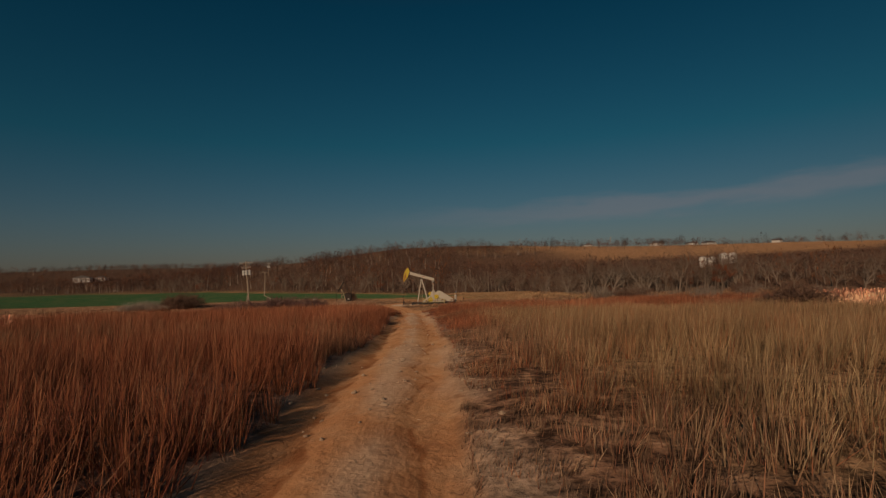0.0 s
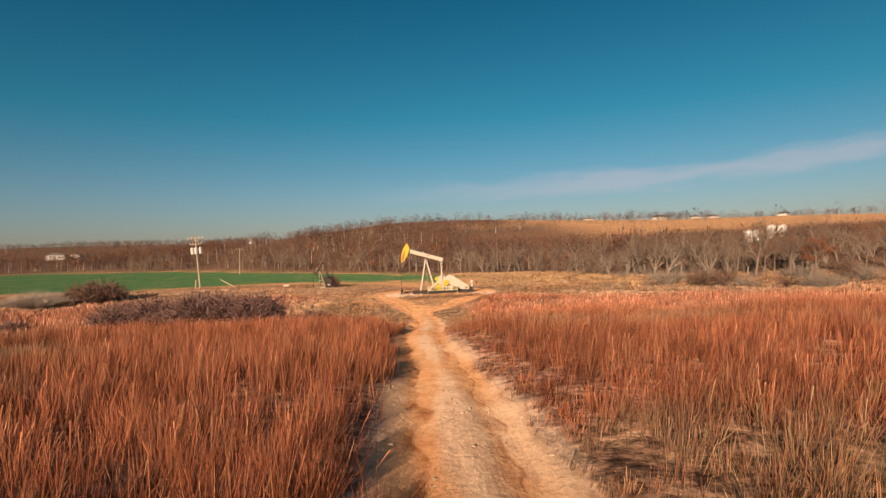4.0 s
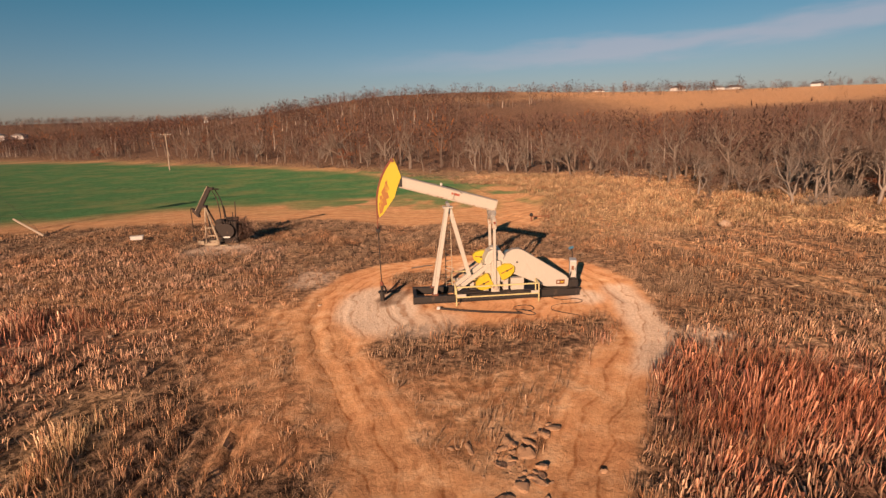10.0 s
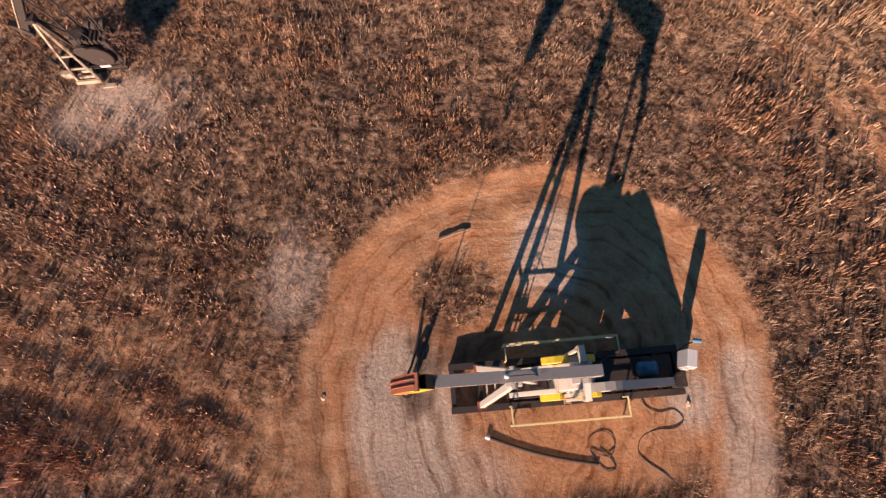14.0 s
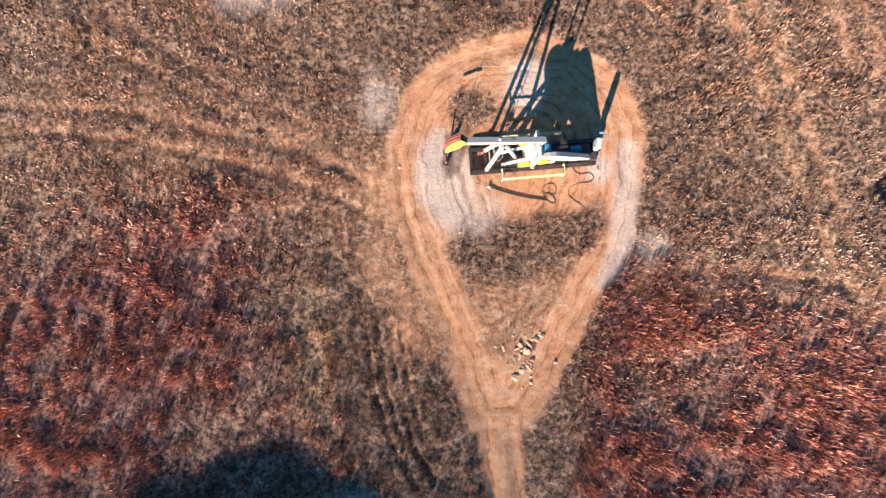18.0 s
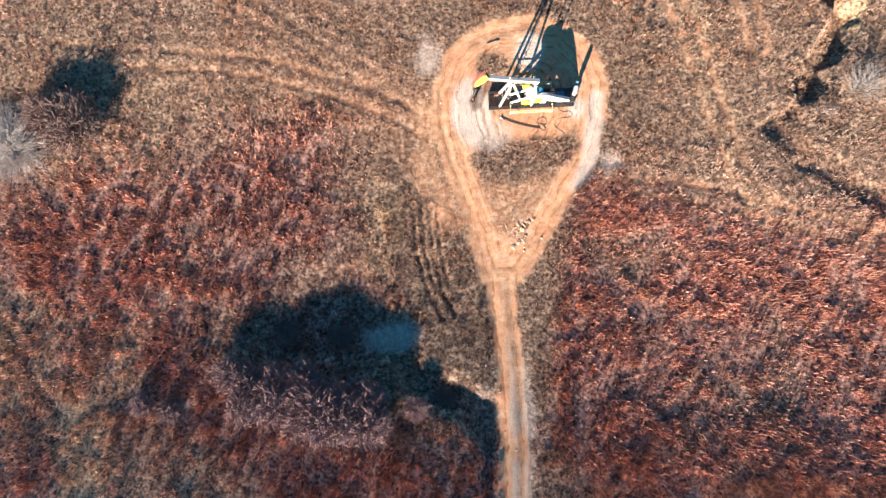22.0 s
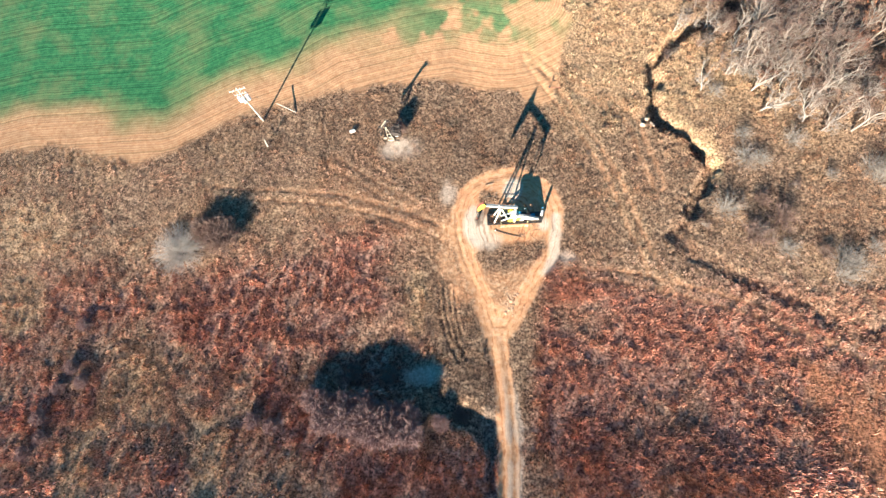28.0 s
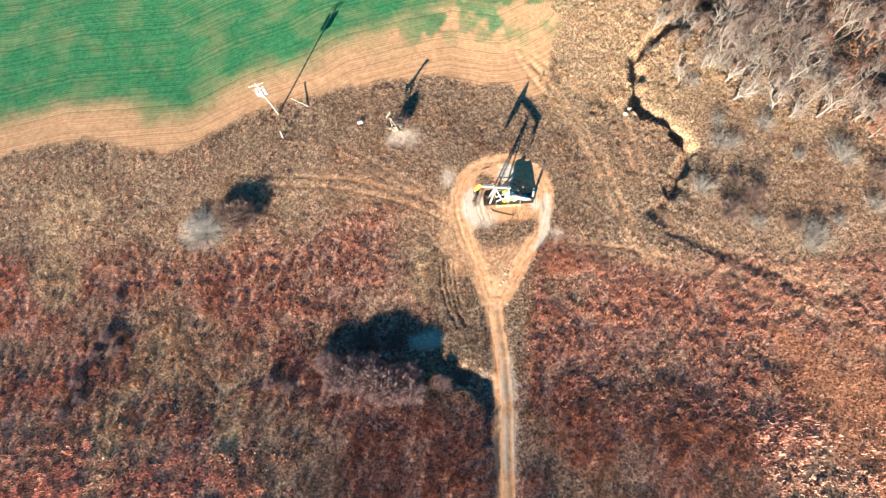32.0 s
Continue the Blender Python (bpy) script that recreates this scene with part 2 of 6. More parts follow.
def near_line(x, y, pts):
    best = np.full(np.shape(x), 1e9)
    for (ax, ay), (bx, by) in zip(pts, pts[1:]):
        dx, dy = bx - ax, by - ay
        s = np.clip(((x - ax) * dx + (y - ay) * dy) / (dx * dx + dy * dy), 0, 1)
        best = np.minimum(best, np.hypot(x - ax - s * dx, y - ay - s * dy))
    return best


def inside(x, y, pts):
    """Signed distance to a closed outline, positive inside."""
    ins = np.zeros(np.shape(x), bool)
    for (ax, ay), (bx, by) in zip(pts, pts[1:] + pts[:1]):
        cross = ((ay > y) != (by > y)) & (x < (bx - ax) * (y - ay) / ((by - ay) or 1e-9) + ax)
        ins ^= cross
    return np.where(ins, 1, -1) * near_line(x, y, pts + pts[:1])


def sm(a, b, v):
    s = np.clip((v - a) / (b - a), 0, 1)
    return s * s * (3 - 2 * s)


ROAD = [(-2.9, -160), (-3.0, -100), (-3.05, -84), (-2.8, -78), (-2.9, -68), (-3.1, -61), (-3.0, -55), (-3.5, -46), (-3.4, -41), (-3.2, -36), (-2.8, -31), (-2.9, -24), (-3.4, -18.3), (-3.4, -15)]
LOOP_OUT = [(-5.2, -16.6), (-6.6, -10.6), (-8.4, -5.2), (-9.3, -1.5), (-9.4, 2.2), (-8.2, 5.6), (-6.0, 7.8), (-3.2, 8.9), (0.2, 9.2), (3.5, 8.1), (6.2, 5.8), (7.3, 2.4), (6.7, -2.2), (5.0, -6.4), (2.6, -10.2), (0.1, -14.2), (-1.5, -16.6)]
LOOP_IN = [(-3.6, -10.8), (-4.8, -7.6), (-5.6, -4.6), (-4.6, -2.4), (0.0, -3.0), (4.2, -2.6), (4.4, -3.6), (3.0, -5.4), (1.4, -7.8), (-0.6, -10.6), (-1.8, -12.4)]
TRACK_L = [(-8.4, -2.6), (-12.2, 0.0), (-15.9, 1.8), (-21.1, 3.5), (-26.3, 5.0), (-33.4, 6.0), (-41.5, 6.8), (-46.1, 7.5)]
TRACK_R = [(4, 30), (9.6, 19.1), (12.0, 14.5), (14.5, 8.6), (16.1, 3.4), (17.5, -2.5), (19.3, -8.1), (22.3, -10.8), (27.4, -12.5), (34.6, -15.2), (41.8, -18.7), (47.1, -22.3), (70, -37)]
TRACK_P = [(4.5, 30), (10.1, 24.2), (16.0, 20.8), (19.7, 16.1), (20.4, 10.2), (21.7, 5.1)]
TRACK_H = [(6.9, -7.8), (13.3, -8.4), (19.1, -9.8), (22.7, -11.1)]
TRACK_D = [(-27.3, 11.5), (-24.2, 9.4), (-19.4, 5.9), (-15.0, 3.6)]
RUTS = [[(-11.5, -8.2), (-11.3, -13.2), (-10.2, -17.2), (-9.0, -19.7)], [(-10.7, -8.7), (-10.5, -13.2), (-9.8, -16.4), (-9.4, -18.0)],
        [(-9.9, -9.2), (-9.7, -13.3), (-8.9, -17.3), (-7.7, -19.4)], [(-9.2, -9.6), (-9.0, -13.3), (-8.4, -16.5)]]
DITCH = [(39.0, 37.8), (32.8, 33.8), (27.7, 30.3), (23.9, 26.2), (23.4, 21.5), (23.0, 16.9), (24.8, 14.7), (26.9, 13.4), (28.4, 10.6), (29.5, 8.1), (28.5, 5.3), (27.1, 2.9), (24.8, -0.4), (23.0, -3.5), (24.8, -5.7), (28.0, -7.7), (30.9, -9.3), (38, -13.6), (46, -18)]
HOLLOW = [(-27.3, -17.6), (-24.1, -16.3), (-20.9, -15.2), (-18.5, -13.7), (-16.8, -13.8), (-15.7, -15.6), (-13.8, -17.7), (-11.1, -19.7), (-10.0, -23.3), (-8.3, -25.2), (-6.1, -26.3), (-4.3, -27.5), (-4.4, -31.3), (-4.8, -36.4), (-6.0, -36.4), (-6.2, -31.3), (-7.2, -29.3), (-10.2, -28.4), (-12.6, -27.2), (-13.3, -24.1), (-17.7, -24.1), (-22.4, -23.1), (-25.5, -23.6), (-27.4, -20.9)]
BRUSHY = [(-29.9, -22.7), (-25.5, -24.0), (-17.7, -24.7), (-14.3, -25.4), (-15.5, -29.3), (-22.3, -29.6), (-28.4, -27.9)]
OLIVE = [(-53.5, -22.0, 4.5, 8.5), (-42.8, -30.4, 3.8, 7.5), (-57.9, -24.9, 2.2, 6.0), (-74.6, -9.1, 5.0, 6.0), (-74.0, 3.0, 7.0, 5.0), (-60.5, -33.0, 3.0, 8.0), (-14.6, -10.5, 2.2, 5.5)]
WHEAT = [(-400, 25), (-91.5, 20.9), (-78.9, 23.5), (-56.3, 23.5), (-45.3, 29.3), (-34.9, 32.6), (-29.7, 35.9), (-15.9, 39.4), (-7.5, 40.7), (0.8, 38.6), (5.5, 41), (4.5, 54), (-1, 66), (-13, 82), (-33, 105), (-99, 152), (-240, 250), (-400, 320)]
TILLED = [(-400, 15), (-90, 14.3), (-81.9, 16.8), (-74.5, 17.1), (-66.8, 15.4), (-58.2, 12.8), (-53.8, 14.7), (-50.5, 17.3), (-40.5, 21.9), (-36.5, 23.1), (-28.3, 24.7), (-18.1, 25.2), (-10.1, 26.3), (-3.2, 23.1), (4.5, 22.1), (7.8, 26.4), (10.1, 34.6), (10.4, 44.7), (6, 58), (-3, 74), (-20, 100), (-33, 109), (-99, 158), (-240, 260), (-400, 330)]
WOODS = [(-420, 345), (-240, 268), (-99, 166), (-34, 117), (0, 82), (18, 66), (29, 50), (32, 33), (38, 22), (48, 14), (62, 10), (90, -6), (160, -40), (420, -60), (420, 330), (150, 330), (60, 300), (-60, 330), (-240, 400)]
BARE_R = [(36, -20), (46, -24), (70, -36), (80, -60), (52, -52), (40, -40), (35, -29)]

PROFILE = ([-900, -160, -95, -80, -68, -55, -42, -30, -25, -14, -4, 12, 30, 60, 110, 160, 260, 420, 600, 900, 5000],
           [5.0, 4.2, 3.65, 3.43, 3.0, 2.35, 1.65, 0.35, -0.1, -0.45, -0.05, 0.05, -0.2, -0.8, -1.0, 1.5, 12.0, 25.0, 31.5, 37.0, 37.0])


def height(x, y, fine=True):
    x, y = np.asarray(x, float), np.asarray(y, float)
    ye = y + 0.75 * np.clip(x + 20, -200, 0) * sm(70, 130, y)
    z = sum(np.interp(ye + k, *PROFILE) for k in (-6, -3, 0, 3, 6)) / 5
    z = z + 5.0 * np.exp(-((x - 60) / 170) ** 2) * sm(240, 430, y) - 6.0 * sm(-40, -260, x) * sm(240, 430, y)
    pad = sm(14, 7, np.hypot(x, y - 1))
    z = z * (1 - pad)
    z = z + 0.55 * sm(-8, -32, x) * sm(-6, 8, y) * sm(90, 40, y)
    z = z + 7.6 * sm(45, 110, x) * sm(-20, 70, y) * sm(420, 200, y) + 2.5 * sm(150, 420, x) * sm(60, 400, y) - 0.65 * sm(6, 20, y) * sm(42, 28, y) * sm(-12, -4, x) * sm(30, 18, x)
    far = sm(60, 220, np.hypot(x, y))
    z = z + far * (fbm(x, y, 260, 5) - 0.5) * 9
    if fine:
        z = z + (fbm(x, y, 9, 11) - 0.5) * 0.35 * (1 - pad) + (fbm(x, y, 1.3, 12) - 0.5) * 0.10
        d = near_line(x, y, ROAD)
        z = z - 0.10 * sm(2.3, 1.3, d) - 0.05 * sm(0.45, 0.1, np.abs(d - 0.85)) * sm(-14, -18, y)
        dep = inside(x, y, HOLLOW) + (fbm(x, y, 2.5, 13) - 0.5) * 1.4
        north = sm(-1.5, 2.0, y - np.interp(x, [-27, -20, -13, -8, -5], [-21, -20.5, -22.5, -27, -32]))
        z = z - (1.15 - 0.55 * sm(-8, -14, x)) * sm(-0.25 - 0.8 * north, 1.25 + 2.6 * north * sm(-7, -12, x), dep)
        dd = near_line(x, y, DITCH) + (fbm(x, y, 2.6, 14) - 0.5) * 2.6
        z = z - (0.28 + 1.15 * sm(-5, 4, y)) * sm(1.45, 0.45, dd)
        g = 0 * x
        for rut in RUTS:
            g = np.maximum(g, sm(0.30, 0.08, near_line(x, y, rut) + 0.12 * (fbm(x, y, 1.1, 20) - 0.5)))
        z = z - 0.2 * g
        for trk in (TRACK_L, TRACK_R, TRACK_P, TRACK_H, TRACK_D):
            z = z - 0.09 * sm(0.45, 0.12, np.abs(near_line(x, y, trk) - 0.85)) * sm(-9, -12, np.where(y < 20, -np.abs(x), -20))
        ring = np.abs(inside(x, y, LOOP_OUT) - 1.0)
        z = z - 0.05 * sm(0.5, 0.1, ring) * sm(-17, -12, y)
        rim = inside(x, y, LOOP_OUT) + 0.35 * (fbm(x, y, 2.0, 25) - 0.5)
        for o, k in ((0.35, 0.05), (0.8, 0.06), (1.55, 0.05), (2.0, 0.06), (2.6, 0.04)):
            z = z - k * sm(0.24, 0.04, np.abs(rim - o)) * sm(0.4, 0.6, fbm(x, y, 3.0, 26 + int(10 * o))) * sm(-19, -15, y)
        for o in (-0.95, -0.6, 0.55, 0.95):
            z = z - 0.05 * sm(0.2, 0.04, np.abs(d * np.sign(x - np.interp(y, [p[1] for p in ROAD], [p[0] for p in ROAD])) - o + 0.25 * (fbm(x, y, 2.2, 27) - 0.5))) * sm(-15, -18, y)
    return z


def masks(x, y):
    """dirt, grey gravel, wheat, tilled soil, red grass, sand, bare clay, tan grass."""
    n1, n2 = fbm(x, y, 2.2, 31) - 0.5, fbm(x, y, 0.7, 32) - 0.5
    wob = n1 * 1.1 + n2 * 0.5
    d = near_line(x, y, ROAD)
    dirt = sm(1.5, 1.15, d + wob * 0.7) * sm(-13, -16, y)
    io, ii = inside(x, y, LOOP_OUT), inside(x, y, LOOP_IN)
    dirt = np.maximum(dirt, sm(-0.35, 0.35, io + wob * 0.7) * sm(0.5, -0.5, ii + wob * 1.2))
    dirt = np.maximum(dirt, 0.62 * sm(-5.5, -8.5, y + wob * 2.5) * sm(0, 1, io))
    dirt = dirt * (1 - 0.85 * sm(1.7, 0.7, np.hypot((x + 3.5) * 0.75, y - 4.3) + wob * 0.6))
    tl = near_line(x, y, TRACK_L)
    fade = sm(-42, -20, x)
    dirt = np.maximum(dirt, sm(0.5, 0.15, np.abs(tl - 0.85) + wob * 0.4) * 0.6 * (0.35 + 0.65 * fade))
    dirt = np.maximum(dirt, sm(3.2, 0.6, np.hypot(x + 9.3, (y + 0.8) * 0.8) + wob * 1.6) * 0.85)
    dirt = np.maximum(dirt, sm(2.6, 0.6, near_line(x, y, [(-10.2, -0.5), (-9.8, -5), (-8.2, -9.5)]) + wob * 2.2) * 0.62)
    dirt = np.maximum(dirt, sm(5.5, 1, tl + wob * 2.5) * 0.32 * fade)
    tr = near_line(x, y, TRACK_R)
    for trk, k in ((TRACK_H, 0.45), (TRACK_D, 0.3), (TRACK_P, 0.45)):
        dirt = np.maximum(dirt, sm(0.5, 0.15, np.abs(near_line(x, y, trk) - 0.85) + wob * 0.5) * k)
    dirt = np.maximum(dirt, sm(0.5, 0.15, np.abs(tr - 0.85) + wob * 0.5) * 0.5)
    wob = wob + (fbm(x, y, 3.5, 36) - 0.5) * 1.6
    wg = wob * 0.5
    grey = sm(2.4, 1.4, np.hypot((x + 5.7) * 1.05, (y + 0.4) * 0.55) + wg)
    grey = np.maximum(grey, sm(1.5, 0.7, np.hypot((x - np.interp(y, [-9, -5, 0, 3], [3.2, 5.3, 6.1, 6.0])) * 1.3, np.maximum(np.abs(y + 3.2) - 3.8, 0)) + wg) * 0.9)
    grey = np.maximum(grey, sm(1.9, 1.1, np.hypot((x - 0.2) * 1.05, (y - 5.9) * 0.85) + wg) * 0.95)
    grey = np.maximum(grey, sm(2.4, 0.8, np.hypot(x + 3.9, (y + 2.4) * 1.2) + wg) * 0.75)
    grey = np.maximum(grey, sm(1.5, 0.6, np.hypot((x - 4.3) * 1.2, (y + 0.2)) + wg))
    grey = np.maximum(grey, sm(1.9, 0.5, np.hypot((x + 9.8), (y - 5.6) * 0.6) + wob) * 0.7)
    grey = np.maximum(grey, sm(1.7, 0.3, np.hypot(x - 7.2, y + 5.4) + wob) * 0.6)
    off = x - np.interp(y, [p[1] for p in ROAD], [p[0] for p in ROAD])
    lane_s = sm(-20, -26, y)
    grey = np.maximum(grey, sm(0.45, 0.12, np.abs(off - 0.1) + wob * 0.45) * lane_s * 0.6)
    grey = np.maximum(grey, sm(0.5, 0.1, np.abs(off - 1.35) + wob * 0.6) * lane_s * 0.5)
    grey = np.maximum(grey, sm(0.35, 0.08, np.abs(off + 1.45) + wob * 0.5) * sm(-40, -46, y) * 0.4)
    grey = np.maximum(grey, sm(2.6, 1.0, np.hypot((x + 17.6) * 0.6, y - 13.2) + wob) * 0.8)
    grey = np.maximum(grey, sm(2.0, 0.6, np.hypot((x + 14.2) * 0.55, y + 21.2) + wob) * 0.75)
    grey = np.maximum(grey, sm(1.3, 0.4, np.hypot(x + 5.4, (y + 29.0) * 0.35) + wob) * 0.15)
    till = sm(-1.2, 0.8, inside(x, y, TILLED) + wob * 1.2 + (fbm(x, y, 7, 37) - 0.5) * np.where(x > -6, 9, 1.5))
    blade = sm(-11, -1, inside(x, y, WHEAT) + (fbm(x, y, 5, 38) - 0.5) * 9) * sm(0.34, 0.58, fbm(x, y, 2.6, 39)) * 0.85
    wheat = sm(-4.5, 3.0, inside(x, y, WHEAT) + (fbm(x, y, 14, 33) - 0.5) * 11 + wob)
    wheat = np.maximum(wheat, blade * sm(-30, -12, x))
    sand = sm(1.2, 0.4, near_line(x, y, [(30.4, 6.5), (31.2, 8.9), (30.2, 11.4), (28.1, 13.7), (25.9, 16.9), (25.2, 22)]) + wob) * 0.6
    sand = np.maximum(sand, sm(2.1, 1.3, np.abs(tr) + wob * 1.5) * 0.14)
    clay = sm(-1, 3, inside(x, y, BARE_R) + wob * 5)
    clay = np.maximum(clay, sm(1.5, 0.5, near_line(x, y, DITCH) + wob * 2) * 0.15)
    big = fbm(x, y, 16, 41)
    red = np.maximum(sm(-10.5, -19.0, x + 4.0 * sm(-14, -4, y) + (big - 0.5) * 12) * sm(3.5, -2.5, y - 0.08 * (x + 20) + (big - 0.5) * 6), sm(-1.2, 1.8, x + (big - 0.5) * 3 - 2.2 * sm(-22, -12, y)) * sm(-3.5, -8.5, y + (x - 4) * 0.3 * (x < 20) + (x >= 20) * 5 + (big - 0.5) * 3))
    red = np.maximum(red, sm(-26, -34, y))
    red = np.where(inside(x, y, WOODS) > -4, red * 0.3, red)
    tan = sm(-58, -68, y) * sm(-0.5, 2, x) * 0.85
    tan = np.maximum(tan, sm(8, 22, y) * sm(2, 12, x) * 0.8)
    away = np.maximum(sm(-24, -40, x), sm(24, 40, x)) * sm(0.42, 0.62, fbm(x, y, 11, 47))
    tan = np.maximum(tan, 0.35 * away)
    for ox, oy, ow, oh in OLIVE:
        tan = np.maximum(tan, 0.85 * sm(1.25, 0.6, np.hypot((x - ox) / ow, (y - oy) / oh) + (big - 0.5) * 1.2 + n1 * 0.4))
    tan = tan * sm(5, -3, inside(x, y, WOODS))
    hill = sm(125, 155, y - 0.25 * x) * sm(65, 110, x) * sm(700, 500, y)
    clay = np.maximum(clay, hill * 0.3)
    sand = np.maximum(sand, hill * 0.25)
    tan, red = np.maximum(tan, hill * 0.6), np.maximum(red, hill * 0.5)
    red = red * (0.35 + 0.65 * sm(0.30, 0.52, fbm(x, y, 7, 43))) * (1 - 0.65 * tan)
    return dirt, grey, wheat, till, red, sand, clay, tan


# ---- materials ----
def ground_material():
    m, t, b = mat("field_soil")
    a = t.nodes.new("ShaderNodeAttribute")
    a.attribute_name = "cover_a"
    c = t.nodes.new("ShaderNodeAttribute")
    c.attribute_name = "cover_b"
    sa, sb = t.nodes.new("ShaderNodeSeparateColor"), t.nodes.new("ShaderNodeSeparateColor")
    t.links.new(a.outputs["Color"], sa.inputs[0])
    t.links.new(c.outputs["Color"], sb.inputs[0])
    fine, mid, big = noise_node(t, 9.0, 6, 0.7), noise_node(t, 1.4, 5, 0.62), noise_node(t, 0.16, 4, 0.6)
    pebble = t.nodes.new("ShaderNodeTexVoronoi")
    pebble.inputs["Scale"].default_value = 7.0
    tc = t.nodes.new("ShaderNodeTexCoord")
    t.links.new(tc.outputs["Object"], pebble.inputs["Vector"])
    # thatch kept dark, so its colour carries shade between the tufts
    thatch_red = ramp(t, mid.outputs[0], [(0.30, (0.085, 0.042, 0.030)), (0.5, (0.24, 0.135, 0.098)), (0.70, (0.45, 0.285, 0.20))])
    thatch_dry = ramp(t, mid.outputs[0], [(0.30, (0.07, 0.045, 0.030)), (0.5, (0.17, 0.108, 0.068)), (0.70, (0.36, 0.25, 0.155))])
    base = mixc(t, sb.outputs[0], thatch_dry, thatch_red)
    tanc = ramp(t, mid.outputs[0], [(0.28, (0.19, 0.12, 0.065)), (0.72, (0.42, 0.29, 0.17))])
    base = mixc(t, c.outputs["Alpha"], base, tanc)
    sandc = ramp(t, mid.outputs[0], [(0.3, (0.36, 0.24, 0.12)), (0.7, (0.58, 0.42, 0.23))])
    base = mixc(t, sb.outputs[1], base, sandc)
    clayc = ramp(t, mid.outputs[0], [(0.3, (0.22, 0.09, 0.045)), (0.7, (0.46, 0.22, 0.11))])
    base = mixc(t, sb.outputs[2], base, clayc)
    tillc = ramp(t, mid.outputs[0], [(0.3, (0.36, 0.19, 0.095)), (0.7, (0.51, 0.31, 0.17))])
    wave = t.nodes.new("ShaderNodeTexWave")
    wave.inputs["Scale"].default_value, wave.inputs["Distortion"].default_value = 0.7, 2.5
    wave.inputs["Detail"].default_value, wave.inputs["Detail Scale"].default_value = 2.0, 0.35
    wave.bands_direction = "Y"
    edge = t.nodes.new("ShaderNodeAttribute")
    edge.attribute_name = "lane_across"
    es, eo, ec = t.nodes.new("ShaderNodeSeparateColor"), t.nodes.new("ShaderNodeSeparateXYZ"), t.nodes.new("ShaderNodeCombineXYZ")
    t.links.new(edge.outputs["Color"], es.inputs[0])
    t.links.new(tc.outputs["Object"], eo.inputs[0])
    t.links.new(eo.outputs[0], ec.inputs[0])
    t.links.new(es.outputs[1], ec.inputs[1])
    t.links.new(ec.outputs[0], wave.inputs["Vector"])
    furrow = ramp(t, wave.outputs["Color"], [(0.2, (0.88, 0.86, 0.85)), (0.8, (1.05, 1.05, 1.05))])
    tillc = mixc(t, 1.0, tillc, furrow, "MULTIPLY")
    base = mixc(t, a.outputs["Alpha"], base, tillc)
    wheatc = ramp(t, mid.outputs[0], [(0.3, (0.026, 0.105, 0.042)), (0.7, (0.064, 0.185, 0.072))])
    wheatc = mixc(t, ramp(t, big.outputs[0], [(0.45, (0, 0, 0)), (0.7, (0.5, 0.5, 0.5))]), wheatc, (0.22, 0.20, 0.09))
    wheatc = mixc(t, 1.0, wheatc, furrow, "MULTIPLY")
    base = mixc(t, sa.outputs[2], base, wheatc)
    dirtc = ramp(t, mid.outputs[0], [(0.28, (0.37, 0.182, 0.09)), (0.5, (0.525, 0.295, 0.152)), (0.72, (0.65, 0.43, 0.262))])
    dirtc = mixc(t, ramp(t, big.outputs[0], [(0.42, (0, 0, 0)), (0.62, (0.5, 0.5, 0.5))]), dirtc, (0.47, 0.225, 0.11))
    base = mixc(t, sa.outputs[0], base, dirtc)
    greyc = ramp(t, fine.outputs[0], [(0.3, (0.45, 0.355, 0.275)), (0.7, (0.60, 0.485, 0.38))])
    greyc = mixc(t, ramp(t, mid.outputs[0], [(0.35, (0, 0, 0)), (0.7, (0.7, 0.7, 0.7))]), greyc, (0.62, 0.49, 0.38))
    base = mixc(t, sa.outputs[1], base, greyc)
    lit = t.nodes.new("ShaderNodeAttribute")
    lit.attribute_name = "lane_across"
    ls = t.nodes.new("ShaderNodeSeparateColor")
    t.links.new(lit.outputs["Color"], ls.inputs[0])
    base = mixc(t, ls.outputs[2], base, ramp(t, mid.outputs[0], [(0.3, (0.075, 0.048, 0.034)), (0.7, (0.17, 0.105, 0.07))]))
    grain = ramp(t, fine.outputs[0], [(0.25, (0.74, 0.73, 0.72)), (0.75, (1.12, 1.12, 1.12))])
    base = mixc(t, 1.0, base, grain, "MULTIPLY")
    # clumped thatch: painted shade of gaps between pale tussocks, only off the bare soil
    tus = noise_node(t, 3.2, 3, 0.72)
    clump_shade = ramp(t, tus.outputs[0], [(0.37, (0.28, 0.26, 0.26)), (0.48, (0.92, 0.90, 0.90)), (0.60, (1.8, 1.75, 1.75))])
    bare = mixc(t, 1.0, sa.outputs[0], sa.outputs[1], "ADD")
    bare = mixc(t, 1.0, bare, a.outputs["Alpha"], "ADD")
    base = mixc(t, mixc(t, 1.0, (1, 1, 1), bare, "SUBTRACT"), base, mixc(t, 1.0, base, clump_shade, "MULTIPLY"))
    cc = t.nodes.new("ShaderNodeAttribute")
    cc.attribute_name = "lane_across"
    sc = t.nodes.new("ShaderNodeSeparateColor")
    t.links.new(cc.outputs["Color"], sc.inputs[0])

    def lines(src, per_m, wobble):
        n = noise_node(t, 0.5, 3, 0.5)
        k = nod(t, "ShaderNodeMath")
        k.operation = "MULTIPLY_ADD"
        t.links.new(n.outputs[0], k.inputs[0])
        k.inputs[1].default_value = wobble
        t.links.new(src, k.inputs[2])
        n2 = nod(t, "ShaderNodeTexNoise", Scale=per_m, Detail=3.0, Roughness=0.6)
        n2.noise_dimensions = "1D"
        t.links.new(k.outputs[0], n2.inputs["W"])
